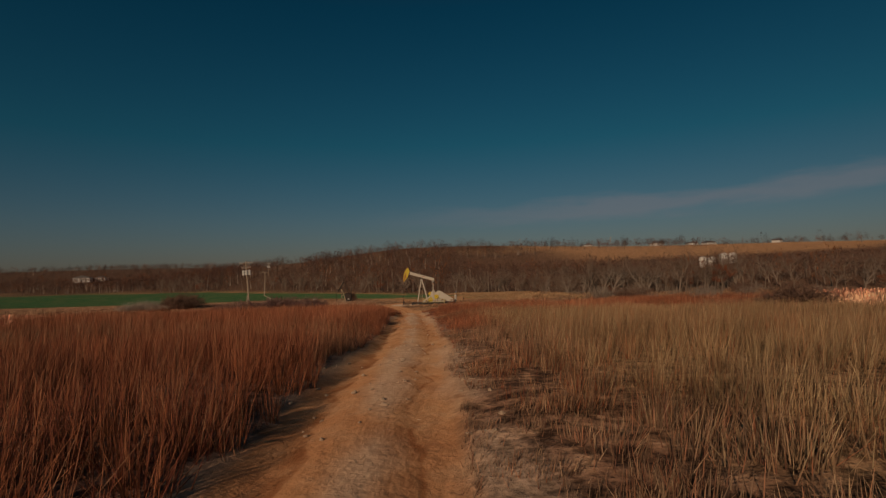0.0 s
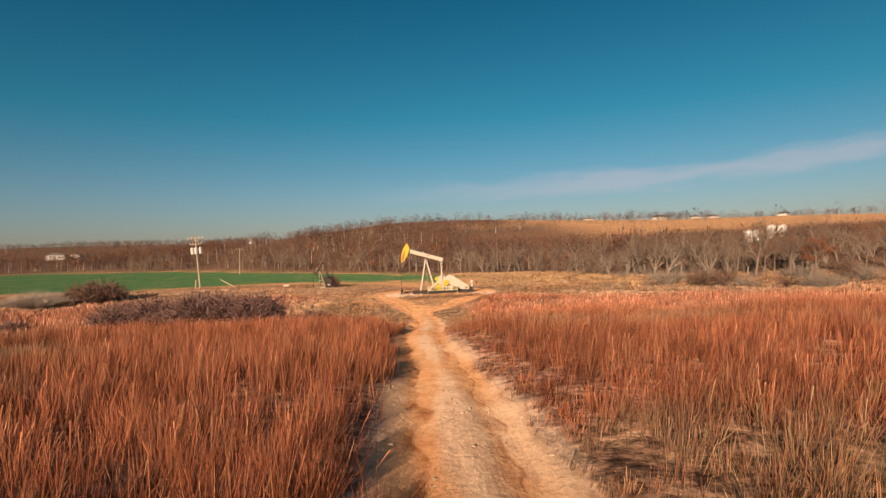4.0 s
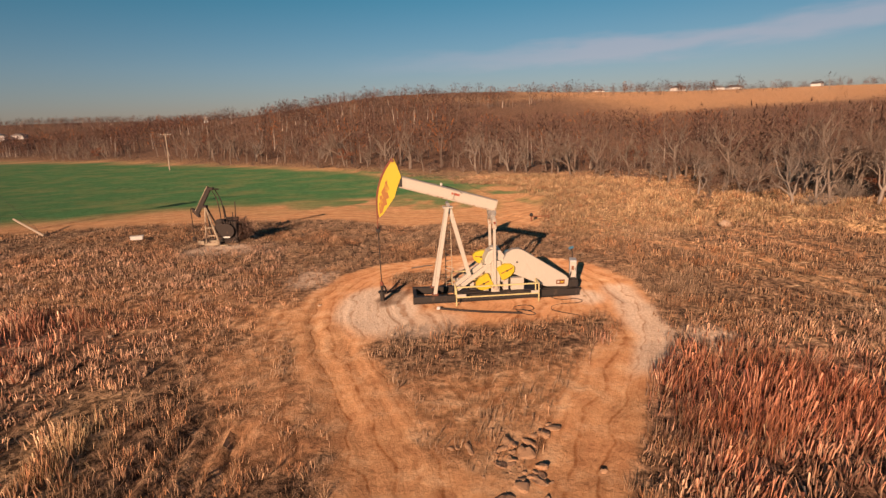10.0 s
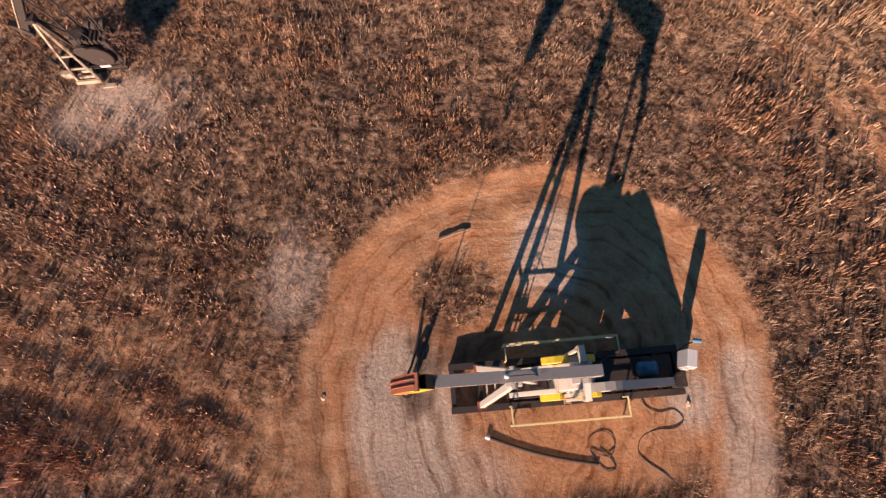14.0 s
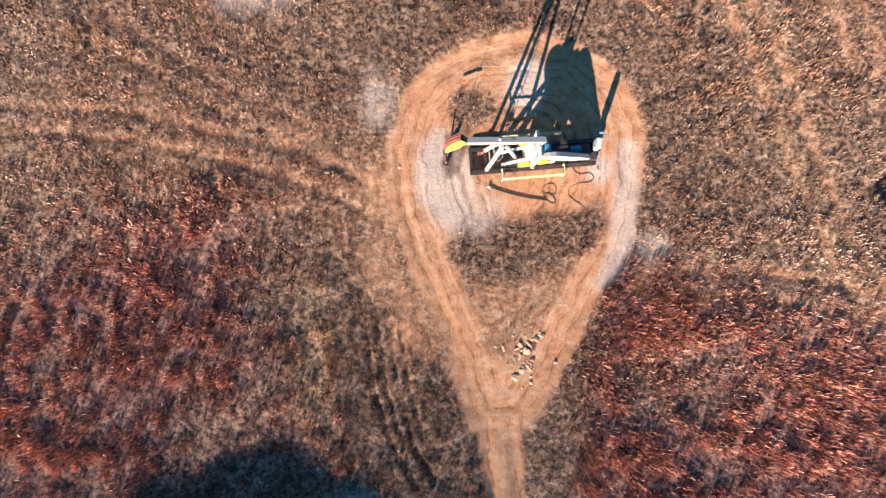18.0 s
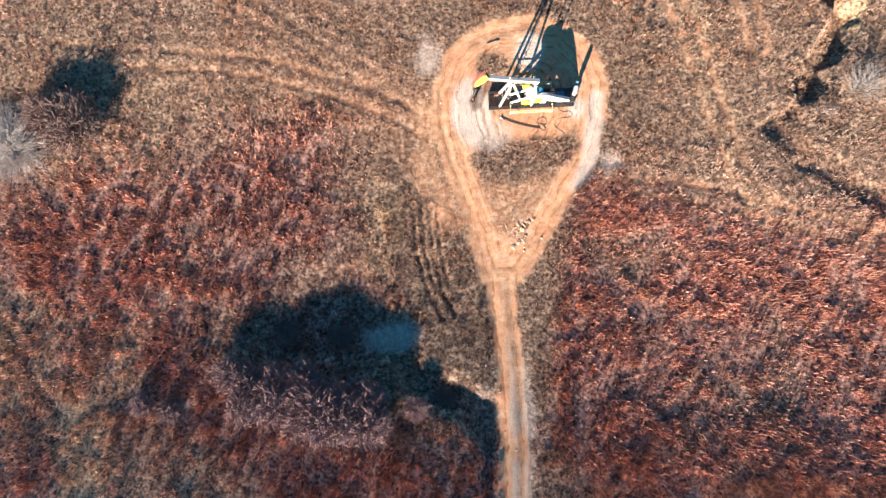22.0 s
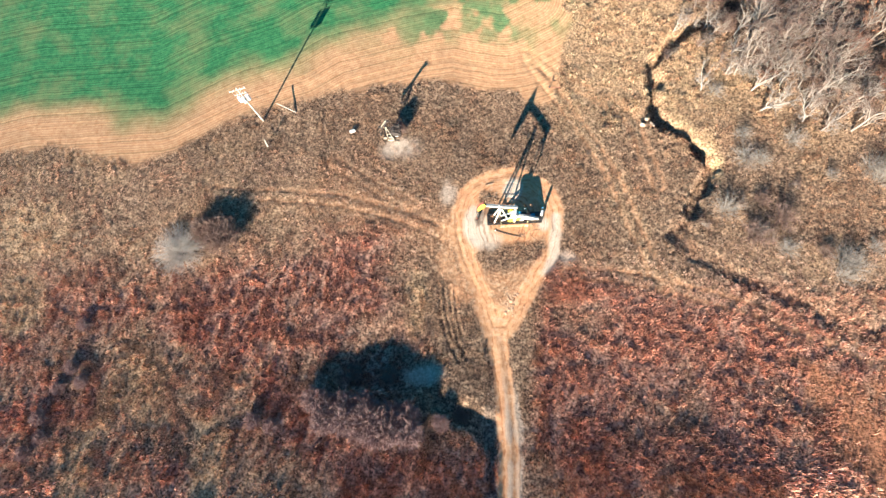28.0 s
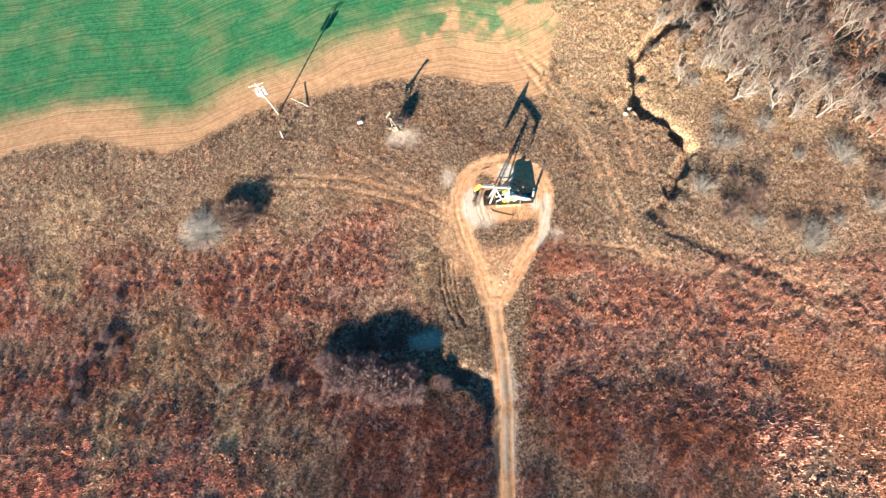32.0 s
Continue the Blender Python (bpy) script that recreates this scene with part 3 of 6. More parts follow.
        return n2.outputs[0]

    lane = lines(sc.outputs[0], 2.6, 1.3)
    rows = lines(sc.outputs[1], 1.9, 0.7)
    lane_c = ramp(t, lane, [(0.34, (0.66, 0.54, 0.46)), (0.48, (1, 1, 1)), (0.66, (1.16, 1.16, 1.15))])
    lane_c = mixc(t, ramp(t, mid.outputs[0], [(0.42, (0, 0, 0)), (0.70, (1, 1, 1))]), lane_c, (1.0, 1.0, 1.0))
    row_c = ramp(t, rows, [(0.36, (0.76, 0.78, 0.76)), (0.5, (1, 1, 1)), (0.64, (1.18, 1.14, 1.10))])
    base = mixc(t, sa.outputs[0], base, mixc(t, 1.0, base, lane_c, "MULTIPLY"))
    base = mixc(t, a.outputs["Alpha"], base, mixc(t, 1.0, base, row_c, "MULTIPLY"))
    base = mixc(t, sa.outputs[2], base, mixc(t, 0.2, base, row_c, "MULTIPLY"))
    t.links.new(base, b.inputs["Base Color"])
    b.inputs["Roughness"].default_value = 0.95
    b.inputs["Diffuse Roughness"].default_value = 1.0
    b.inputs["Specular IOR Level"].default_value = 0.15
    clod = noise_node(t, 3.6, 4, 0.65)
    h = mixc(t, 0.35, clod.outputs[0], fine.outputs[0])
    h = mixc(t, sa.outputs[0], h, mixc(t, 0.22, h, lane))
    h = mixc(t, bare, mixc(t, 0.5, h, tus.outputs[0]), mixc(t, 0.6, h, (0.5, 0.5, 0.5)))
    bump(t, b, h, 0.9, 0.22)
    return m


def blade_material(name, dark, lite, translucent=0.25):
    m, t, b = mat(name)
    a = t.nodes.new("ShaderNodeAttribute")
    a.attribute_name = "tint"
    t.links.new(a.outputs["Color"], b.inputs["Base Color"])
    b.inputs["Roughness"].default_value = 0.7
    b.inputs["Specular IOR Level"].default_value = 0.2
    return m


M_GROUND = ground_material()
M_BLADE = blade_material("dry_grass", 0, 0)
M_CREAM = paint("cream_paint", (0.59, 0.54, 0.455), (0.34, 0.20, 0.11), 0.63, 0.45)
M_CREAMRUST = paint("rust_spotted_cream_paint", (0.55, 0.47, 0.37), (0.27, 0.12, 0.06), 0.50, 0.6, scale=7.0, streak=False)
M_GREYTOP = paint("weathered_grey_steel", (0.30, 0.29, 0.27), (0.20, 0.13, 0.09), 0.60, 0.6)
M_YELLOW = paint("yellow_paint", (0.66, 0.50, 0.03), (0.40, 0.20, 0.06), 0.62, 0.45)
M_CLOD = paint("dried_clay_clods", (0.52, 0.31, 0.18), (0.20, 0.10, 0.06), 0.55, 0.95, streak=False)
M_BLOOM = paint("rust_bloom", (0.42, 0.17, 0.045), (0.60, 0.40, 0.04), 0.52, 0.7, scale=6.0)
M_BLEACH = paint("bleached_stems", (0.44, 0.37, 0.315), (0.36, 0.29, 0.24), 0.6, 0.95, streak=False)
M_GULLY = paint("dull_brown_stone", (0.44, 0.31, 0.22), (0.15, 0.10, 0.07), 0.5, 0.95, streak=False)
M_RUST = paint("rust_red_steel", (0.28, 0.085, 0.048), (0.16, 0.07, 0.04), 0.5, 0.7)
M_OILY = paint("oily_black_steel", (0.035, 0.028, 0.024), (0.14, 0.09, 0.06), 0.58, 0.6)
M_RAIL = paint("pale_yellow_paint", (0.72, 0.62, 0.30), (0.35, 0.18, 0.09), 0.64, 0.5)
M_BLUE = paint("blue_paint", (0.05, 0.20, 0.32), (0.10, 0.08, 0.07), 0.64, 0.4)
M_OLDIRON = paint("old_rusty_iron", (0.045, 0.032, 0.026), (0.17, 0.10, 0.065), 0.60, 0.8)
M_OLDPALE = paint("faded_cream_iron", (0.50, 0.40, 0.28), (0.16, 0.09, 0.06), 0.52, 0.75)
M_POLE = paint("silvered_pole_wood", (0.46, 0.38, 0.29), (0.22, 0.17, 0.12), 0.55, 0.85, scale=2.0)
M_CAN = paint("pale_grey_enamel", (0.62, 0.62, 0.60), (0.30, 0.25, 0.2), 0.66, 0.4)
M_TANK = paint("white_tank_paint", (0.80, 0.79, 0.76), (0.45, 0.36, 0.28), 0.68, 0.5, scale=0.8)
M_STONE = paint("pale_sandstone", (0.56, 0.41, 0.29), (0.40, 0.25, 0.16), 0.55, 0.9, streak=False)
M_RUBBER = paint("black_rubber_hose", (0.03, 0.03, 0.03), (0.10, 0.07, 0.05), 0.62, 0.6)
M_PLASTIC = paint("faded_white_plastic", (0.75, 0.72, 0.66), (0.5, 0.4, 0.3), 0.7, 0.6)
M_PLATE = paint("red_name_plate", (0.45, 0.10, 0.06), (0.62, 0.55, 0.45), 0.55, 0.5, streak=False)
M_STICKER = paint("brown_warning_plate", (0.24, 0.08, 0.03), (0.5, 0.3, 0.1), 0.6, 0.5, streak=False)
M_BARK = paint("grey_bark", (0.24, 0.185, 0.145), (0.40, 0.33, 0.27), 0.55, 0.95)
M_TWIG = paint("brown_twigs", (0.19, 0.115, 0.085), (0.26, 0.17, 0.12), 0.55, 0.95, streak=False)
M_PALEBARK = paint("bleached_bark", (0.33, 0.27, 0.22), (0.21, 0.165, 0.13), 0.58, 0.95)
M_OAKLEAF = paint("dead_oak_leaves", (0.30, 0.10, 0.045), (0.20, 0.07, 0.035), 0.5, 0.9, streak=False)
M_THICKET = paint("mauve_brown_stems", (0.205, 0.118, 0.105), (0.38, 0.29, 0.26), 0.55, 0.95, streak=False)
M_WALLFAR = paint("far_white_siding", (0.7, 0.68, 0.65), (0.5, 0.45, 0.4), 0.7, 0.7)
M_ROOFFAR = paint("far_grey_roof", (0.16, 0.15, 0.15), (0.25, 0.22, 0.2), 0.6, 0.8)
M_WIRE = paint("dark_wire", (0.05, 0.05, 0.05), (0.1, 0.09, 0.08), 0.6, 0.5)

# ---- the ground: one sheet to the horizon, cut where road and wheat begin ----
def axis(stops):
    out = [stops[0][0]]
    for (a, _), (b, step) in zip(stops, stops[1:]):
        n = max(int(round((b - a) / step)), 1)
        out += list(a + (b - a) * (np.arange(n) + 1) / n)
    return np.array(out)


def grow(start, stop, first, ratio=1.16):
    out, p, s = [], start, first
    while p < stop:
        p, s = p + s, s * ratio
        out.append(p)
    return out


gx = np.array([-v for v in grow(95, 4200, 1.3)][::-1] + list(axis([(-95, 0), (-45, 0.8), (-13, 0.4), (9, 0.22), (45, 0.42), (75, 0.8)])) + grow(75, 4200, 1.2))
gy = np.array([-v for v in grow(105, 4200, 1.3)][::-1] + list(axis([(-105, 0), (-50, 0.5), (-24, 0.32), (12, 0.22), (45, 0.5), (75, 0.9)])) + grow(75, 4200, 1.2))
GX, GY = np.meshgrid(gx, gy)
GZ = height(GX, GY)
MK = masks(GX, GY)
verts = np.stack([GX.ravel(), GY.ravel(), GZ.ravel()], 1)
cov_a = np.stack([MK[0].ravel(), MK[1].ravel(), MK[2].ravel(), MK[3].ravel()], 1)
cov_b = np.stack([MK[4].ravel(), MK[5].ravel(), MK[6].ravel(), MK[7].ravel()], 1)
across = np.where(GY < -15.5, near_line(GX, GY, ROAD) * np.sign(GX + 3), inside(GX, GY, LOOP_OUT))
rowpos = inside(GX, GY, WHEAT)
litter = np.maximum(sm(0, 8, inside(GX, GY, WOODS)), sm(300, 360, GY)) * (1 - sm(125, 155, GY - 0.25 * GX) * sm(65, 110, GX))
oil = sm(0.9, 0.2, near_line(GX, GY, [(-5.3, 0.9), (-4.9, 2.0), (-4.4, 3.2)]) + (fbm(GX, GY, 0.9, 97) - 0.5) * 1.6) * 0.8
oil = np.maximum(oil, sm(0.7, 0.2, near_line(GX, GY, [(-4.4, 1.9), (-2.6, 2.1)]) + (fbm(GX, GY, 0.8, 98) - 0.5) * 1.2) * 0.7)
litter = np.maximum(litter, oil)
cov_c = np.stack([across.ravel(), rowpos.ravel(), litter.ravel(), 0 * across.ravel()], 1)
nx, ny = len(gx), len(gy)
I = np.arange(nx * ny).reshape(ny, nx)
quads = np.stack([I[:-1, :-1], I[:-1, 1:], I[1:, 1:], I[1:, :-1]], -1).reshape(-1, 4)
fdirt = cov_a[quads, 0].mean(1)
fy = verts[quads, 1].mean(1)
fx = verts[quads, 0].mean(1)
is_road = (fdirt > 0.5) & (fx > -12) & (fx < 9)
is_wheat = (cov_a[quads, 2].mean(1) > 0.5) & ~is_road


def sheet(name, pick, label, category):
    q = quads[pick]
    used, inv = np.unique(q, return_inverse=True)
    return mesh_np(name, verts[used], inv.reshape(-1, 4), 4, M_GROUND, {"cover_a": cov_a[used], "cover_b": cov_b[used], "lane_across": cov_c[used]}, "structure", label, category, True)


sheet("ground", ~is_road & ~is_wheat, "rolling prairie ground with dry thatch and red clay", "ground")
sheet("road", is_road, "orange dirt lane and loop with pale gravel and wheel ruts", "dirt road")
sheet("wheat_field", is_wheat, "green winter wheat field with drill rows and bare headland", "field")


# ---- grass: real blades ----
def tri_stuff(name, base, tip, wide, face, tint, label, category="grass", plume=None):
    """One thin triangle a blade."""
    n = len(base)
    side = np.stack([np.cos(face), np.sin(face), np.zeros(n)], 1) * wide[:, None] * 0.5
    v = np.stack([base - side, base + side, tip], 1)
    # with plumes given, blades run darker at the foot, paler at the tip
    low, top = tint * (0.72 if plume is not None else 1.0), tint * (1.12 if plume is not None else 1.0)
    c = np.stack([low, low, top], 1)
    if plume is not None:
        # feathered seed heads: broad at the top, narrow at the foot
        v[plume] = np.stack([tip - side, tip + side, base], 1)[plume]
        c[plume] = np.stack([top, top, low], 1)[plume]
    v, c = v.reshape(-1, 3), c.reshape(-1, 3)
    f = np.arange(3 * n).reshape(-1, 3)
    at = {"tint": np.concatenate([c, np.ones((3 * n, 1))], 1)}
    return mesh_np(name, v, f, 3, M_BLADE, at, "stuff", label, category)


RUST = np.array([[0.345, 0.110, 0.054], [0.45, 0.172, 0.086], [0.22, 0.068, 0.040], [0.50, 0.255, 0.145]])
TAN = np.array([[0.40, 0.26, 0.135], [0.50, 0.36, 0.205], [0.28, 0.17, 0.09], [0.42, 0.21, 0.11]])
WEED = np.array([[0.36, 0.20, 0.115], [0.47, 0.295, 0.175], [0.21, 0.12, 0.075], [0.43, 0.205, 0.10]])


def grass(name, x0, x1, y0, y1, per_m2, wide, label, tall=1.0, seed=1, cond=None, fade=1.0, pink=0.0, flop=1.0, tufts=4.0, plumes=0.0):
    rng = np.random.default_rng(seed)
    n = int((x1 - x0) * (y1 - y0) * per_m2)
    tuft = int((x1 - x0) * (y1 - y0) * tufts)
    cx, cy = rng.uniform(x0, x1, tuft), rng.uniform(y0, y1, tuft)
    k = rng.integers(0, tuft, n)
    size = rng.uniform(0.6, 1.5, tuft)[k] * 0.26 / math.sqrt(tufts)
    sp = rng.normal(0, 1, (n, 2)) * size[:, None]
    stray = rng.random(n) < 0.07
    sp[stray] = rng.uniform(-0.6, 0.6, (int(stray.sum()), 2))
    x, y = cx[k] + sp[:, 0], cy[k] + sp[:, 1]
    dirt, grey, wheat, till, red, sand, clay, tan = masks(x, y)
    cover = 1 - np.clip(np.maximum.reduce([dirt * 1.15, grey * 0.93, till * 1.15, clay * 0.75, sand * 0.8]), 0, 1)
    cover *= 0.35 + 0.65 * sm(0.30, 0.55, fbm(x, y, 3.2, seed + 50))
    pad = inside(x, y, LOOP_OUT)
    cover = np.where(pad > 1.2, cover * 0.85, cover)
    skid = (x > -4.6) & (x < 4.8) & (y > -1.2) & (y < 2.6)
    ok = (rng.random(n) < cover) & ~skid
    if cond is not None:
        ok &= cond(x, y)
    x, y, k, red, tan, pad, sp = x[ok], y[ok], k[ok], red[ok], tan[ok], pad[ok], sp[ok]
    n = len(x)
    patch = fbm(x, y, 5, seed + 60)
    h = (0.40 + 0.66 * red + 0.22 * tan) * (0.65 + 0.6 * patch) * rng.uniform(0.55, 1.15, n) * tall
    h = np.where(pad > 0.3, np.minimum(h, 0.62), h)
    side_ = near_line(x, y, ROAD)
    h = h * np.where(x < -2.8, 0.6 + 0.4 * sm(1.2, 2.6, side_), 0.28 + 0.72 * sm(1.2, 4.5, side_))
    hollow = inside(x, y, HOLLOW)
    h = np.where(hollow > 0.5, h * 0.6, h)
    lean_a = np.arctan2(sp[:, 1], sp[:, 0]) + rng.normal(0, 0.7, n)
    lean = h * np.where(rng.random(n) < 0.35, rng.uniform(0.4, 0.95, n), rng.uniform(0.08, 0.42, n)) * flop
    z = height(x, y) - 0.03
    base = np.stack([x, y, z], 1)
    tip = np.stack([x + lean * np.cos(lean_a) + 0.10 * h, y + lean * np.sin(lean_a), z + h * np.clip(1.05 - 0.45 * lean / h, 0.3, 1)], 1)
    pick = rng.random(n)
    shade = rng.random(len(cx))[k]
    ci = np.clip((0.6 * shade + 0.4 * rng.random(n)) * 4, 0, 3).astype(int)
    col = np.where((pick < red)[:, None], RUST[ci], WEED[ci])
    col = np.where((rng.random(n) < tan)[:, None], TAN[ci], col)
    dull = (sm(0.42, 0.6, fbm(x, y, 4.5, 95)) * (1 - red) * (1 - tan) * 0.5)[:, None]
    col = col * (1 - dull) + dull * np.array([[0.33, 0.25, 0.178]]) * rng.uniform(0.5, 1.3, n)[:, None]
    col = fade * col * (np.where(rng.random(len(cx)) < 0.5, 0.76, 1.16) * rng.uniform(0.78, 1.22, len(cx)))[k][:, None] * (0.75 + 0.5 * fbm(x, y, 9, 71)[:, None]) * rng.uniform(0.8, 1.2, n)[:, None]
    col = col * (1 - pink) + pink * col.mean(1)[:, None] * np.array([[1.45, 0.90, 0.70]])
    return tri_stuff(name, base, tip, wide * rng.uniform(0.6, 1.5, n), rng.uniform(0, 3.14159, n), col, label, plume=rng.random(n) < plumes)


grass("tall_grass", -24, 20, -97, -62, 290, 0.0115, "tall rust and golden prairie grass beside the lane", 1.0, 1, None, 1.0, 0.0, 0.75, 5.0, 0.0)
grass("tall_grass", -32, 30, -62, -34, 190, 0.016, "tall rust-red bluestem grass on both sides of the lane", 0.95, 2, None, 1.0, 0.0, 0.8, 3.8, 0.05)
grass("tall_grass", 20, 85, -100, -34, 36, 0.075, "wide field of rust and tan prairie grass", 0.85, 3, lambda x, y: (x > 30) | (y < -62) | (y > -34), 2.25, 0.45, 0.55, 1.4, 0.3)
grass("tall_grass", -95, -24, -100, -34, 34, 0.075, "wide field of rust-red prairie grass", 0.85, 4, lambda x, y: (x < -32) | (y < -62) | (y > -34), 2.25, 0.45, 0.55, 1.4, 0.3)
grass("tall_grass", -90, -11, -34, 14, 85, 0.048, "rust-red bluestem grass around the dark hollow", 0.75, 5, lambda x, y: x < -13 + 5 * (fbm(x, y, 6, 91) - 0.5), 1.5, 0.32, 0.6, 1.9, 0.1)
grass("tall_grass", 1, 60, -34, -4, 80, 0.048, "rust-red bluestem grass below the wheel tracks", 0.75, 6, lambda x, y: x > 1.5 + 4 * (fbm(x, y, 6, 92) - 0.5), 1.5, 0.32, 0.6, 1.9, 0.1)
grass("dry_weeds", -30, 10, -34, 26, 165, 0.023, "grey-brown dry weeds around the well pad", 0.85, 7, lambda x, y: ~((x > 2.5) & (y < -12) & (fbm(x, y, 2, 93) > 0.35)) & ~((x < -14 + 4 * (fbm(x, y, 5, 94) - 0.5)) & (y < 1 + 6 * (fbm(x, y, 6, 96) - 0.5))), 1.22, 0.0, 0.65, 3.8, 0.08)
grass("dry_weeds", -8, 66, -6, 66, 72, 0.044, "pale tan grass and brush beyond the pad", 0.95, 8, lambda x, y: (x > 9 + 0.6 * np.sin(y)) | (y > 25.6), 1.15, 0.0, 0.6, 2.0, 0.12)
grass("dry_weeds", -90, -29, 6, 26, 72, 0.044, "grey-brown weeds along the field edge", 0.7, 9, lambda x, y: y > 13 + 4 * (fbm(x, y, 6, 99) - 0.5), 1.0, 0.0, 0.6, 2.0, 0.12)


# ---- trees ----
def grow_tree(rng, tall, spread=0.55, levels=4, twigs=10, lean=0.1, forks=3, low=0.28):
    """Tapered limbs as (p, q, r0, r1), and twig tips as (p, q)."""
    limbs, tips = [], []

    def go(p, d, length, r, level):
        steps = 3 if level < 2 else 2
        pts = [p]
        for s in range(steps):
            d = (d + Vector(rng.normal(0, 0.13 + 0.05 * level, 3)) + Vector((0, 0, 0.05))).normalized()
            q = pts[-1] + d * (length / steps)
            limbs.append((pts[-1], q, r * (1 - 0.42 * s / steps), r * (1 - 0.42 * (s + 1) / steps)))
            pts.append(q)
        if level >= levels:
            for _ in range(twigs):
                a = pts[rng.integers(0, len(pts))].lerp(pts[-1], rng.random())
                e = (d + Vector(rng.normal(0, 0.6, 3))).normalized()
                tips.append((a, a + e * length * rng.uniform(0.5, 1.2)))
            return
        n = forks if level else forks + 2
        for k in range(n):
            s = rng.uniform(low, 1.0) if level == 0 else rng.uniform(0.35, 1.0)
            i = min(int(s * steps), steps - 1)
            a = pts[i].lerp(pts[i + 1], s * steps - i)
            az = rng.uniform(0, 6.283)
            out = Vector((math.cos(az), math.sin(az), 0))
            e = (d * (1 - spread) + out * spread * rng.uniform(0.7, 1.25) + Vector((0, 0, 0.18))).normalized()
            go(a, e, length * rng.uniform(0.5, 0.72), r * (0.62 - 0.2 * s), level + 1)

    az = rng.uniform(0, 6.283)
    go(Vector((0, 0, -0.2)), Vector((lean * math.cos(az), lean * math.sin(az), 1)).normalized(), tall * 0.52, tall * 0.020 + 0.03, 0)
    return limbs, tips


def limb_mesh(name, limbs, sides, material):
    p, q = np.array([l[0] for l in limbs]), np.array([l[1] for l in limbs])
    r0, r1 = np.array([l[2] for l in limbs]), np.array([l[3] for l in limbs])
    ax = q - p
    ax /= np.linalg.norm(ax, axis=1)[:, None] + 1e-9
    s = np.cross(ax, [0.31, 0.17, 0.93])
    s /= np.linalg.norm(s, axis=1)[:, None] + 1e-9
    u = np.cross(s, ax)
    n, vs = len(limbs), []
    for c, r in ((p, r0), (q, r1)):
        for j in range(sides):
            a = 6.28318 * j / sides
            vs.append(c + r[:, None] * (math.cos(a) * s + math.sin(a) * u))
    v = np.stack(vs, 1).reshape(-1, 3)
    b = np.arange(n)[:, None] * 2 * sides
    f = np.concatenate([b + np.array([j, (j + 1) % sides, sides + (j + 1) % sides, sides + j]) for j in range(sides)])
    return mesh_np(name, v, f, 4, material)


def twig_mesh(name, tips, wide, material, rng):
    p, q = np.array([a for a, _ in tips]), np.array([b for _, b in tips])
    s = rng.normal(0, 1, p.shape)
    s /= np.linalg.norm(s, axis=1)[:, None]
    v = np.stack([p - s * wide, p + s * wide, q], 1).reshape(-1, 3)
    return mesh_np(name, v, np.arange(len(v)).reshape(-1, 3), 3, material)


def make_tree(seed, tall, name="bare_tree", label="bare leafless grey-brown tree at the wood's edge", bark=None, twig=None, leaf=0, **kw):
    rng = np.random.default_rng(seed)
    limbs, tips = grow_tree(rng, tall, **kw)
    e = thing(name, label, "tree", group="bare trees of the wood")
    big = [l for l in limbs if l[2] > 0.03]
    small = [l for l in limbs if 0.016 < l[2] <= 0.03]
    tips = tips + [(l[0], l[1].lerp(l[0], -0.4)) for l in limbs if l[2] <= 0.016]
    trunk = limb_mesh("trunk", big, 5, bark or M_BARK)
    trunk.parent = e
    if small:
        br = tagged(limb_mesh("limbwork", small, 3, bark or M_BARK), kind="stuff")
        br.parent = e
    crown = twig_mesh("crown", tips, 0.011, twig or M_TWIG, rng)
    crown.parent = e
    tagged(crown, kind="stuff")
    if leaf:
        k = rng.integers(0, len(tips), leaf)
        c = np.array([tips[i][0].lerp(tips[i][1], rng.random()) for i in k]) + rng.normal(0, 0.12, (leaf, 3))
        lv = [(Vector(a), Vector(a) + Vector(rng.normal(0, 0.11, 3))) for a in c]
        lo = twig_mesh("foliage", lv, 0.06, M_OAKLEAF, rng)
        lo.parent = e
        tagged(lo, kind="stuff")
    return e


def zh(x, y):
    return float(height(np.array([x]), np.array([y]))[0])


TREES = [make_tree(100 + k, h, spread=s, forks=f, twigs=t, low=lo) for k, (h, s, f, t, lo) in enumerate(
    [(10.5, 0.55, 3, 9, 0.3), (9.0, 0.62, 3, 9, 0.2), (11.5, 0.45, 3, 8, 0.4), (8.0, 0.7, 3, 9, 0.15), (12.0, 0.5, 3, 9, 0.35)])]
TREES += [make_tree(120, 10.0, label="pale bleached bare tree standing at the wood's edge", bark=M_PALEBARK, twig=M_BARK, spread=0.5, twigs=6, low=0.3),
          make_tree(121, 8.5, label="pale bleached bare tree with many thin limbs", bark=M_PALEBARK, twig=M_BARK, spread=0.62, twigs=7, low=0.15),
          make_tree(122, 8.0, label="oak still holding rust-brown dead leaves", leaf=2600, spread=0.55, twigs=6)]
BUSHES = [make_tree(130 + k, h, "bare_bush", "low tangled leafless bush at the field edge", spread=0.85, twigs=8, forks=4, low=0.02, levels=3) for k, h in enumerate((3.2, 4.2, 2.6))]
for b in BUSHES:
    tagged(b, category="bush", group="bushes of the field edge")

rng = np.random.default_rng(77)
placed = []


def put_tree(src, x, y, size, used):
    m = pose(x, y, zh(x, y) - 0.05, rng.normal(0, 3), rng.normal(0, 3), rng.uniform(0, 360))
    if used.get(src):
        e = copy_thing(src, m)
    else:
        e = src
        e.matrix_basis = m
        used[src] = True
    e.scale = (size,) * 3
    return e


USED = {}
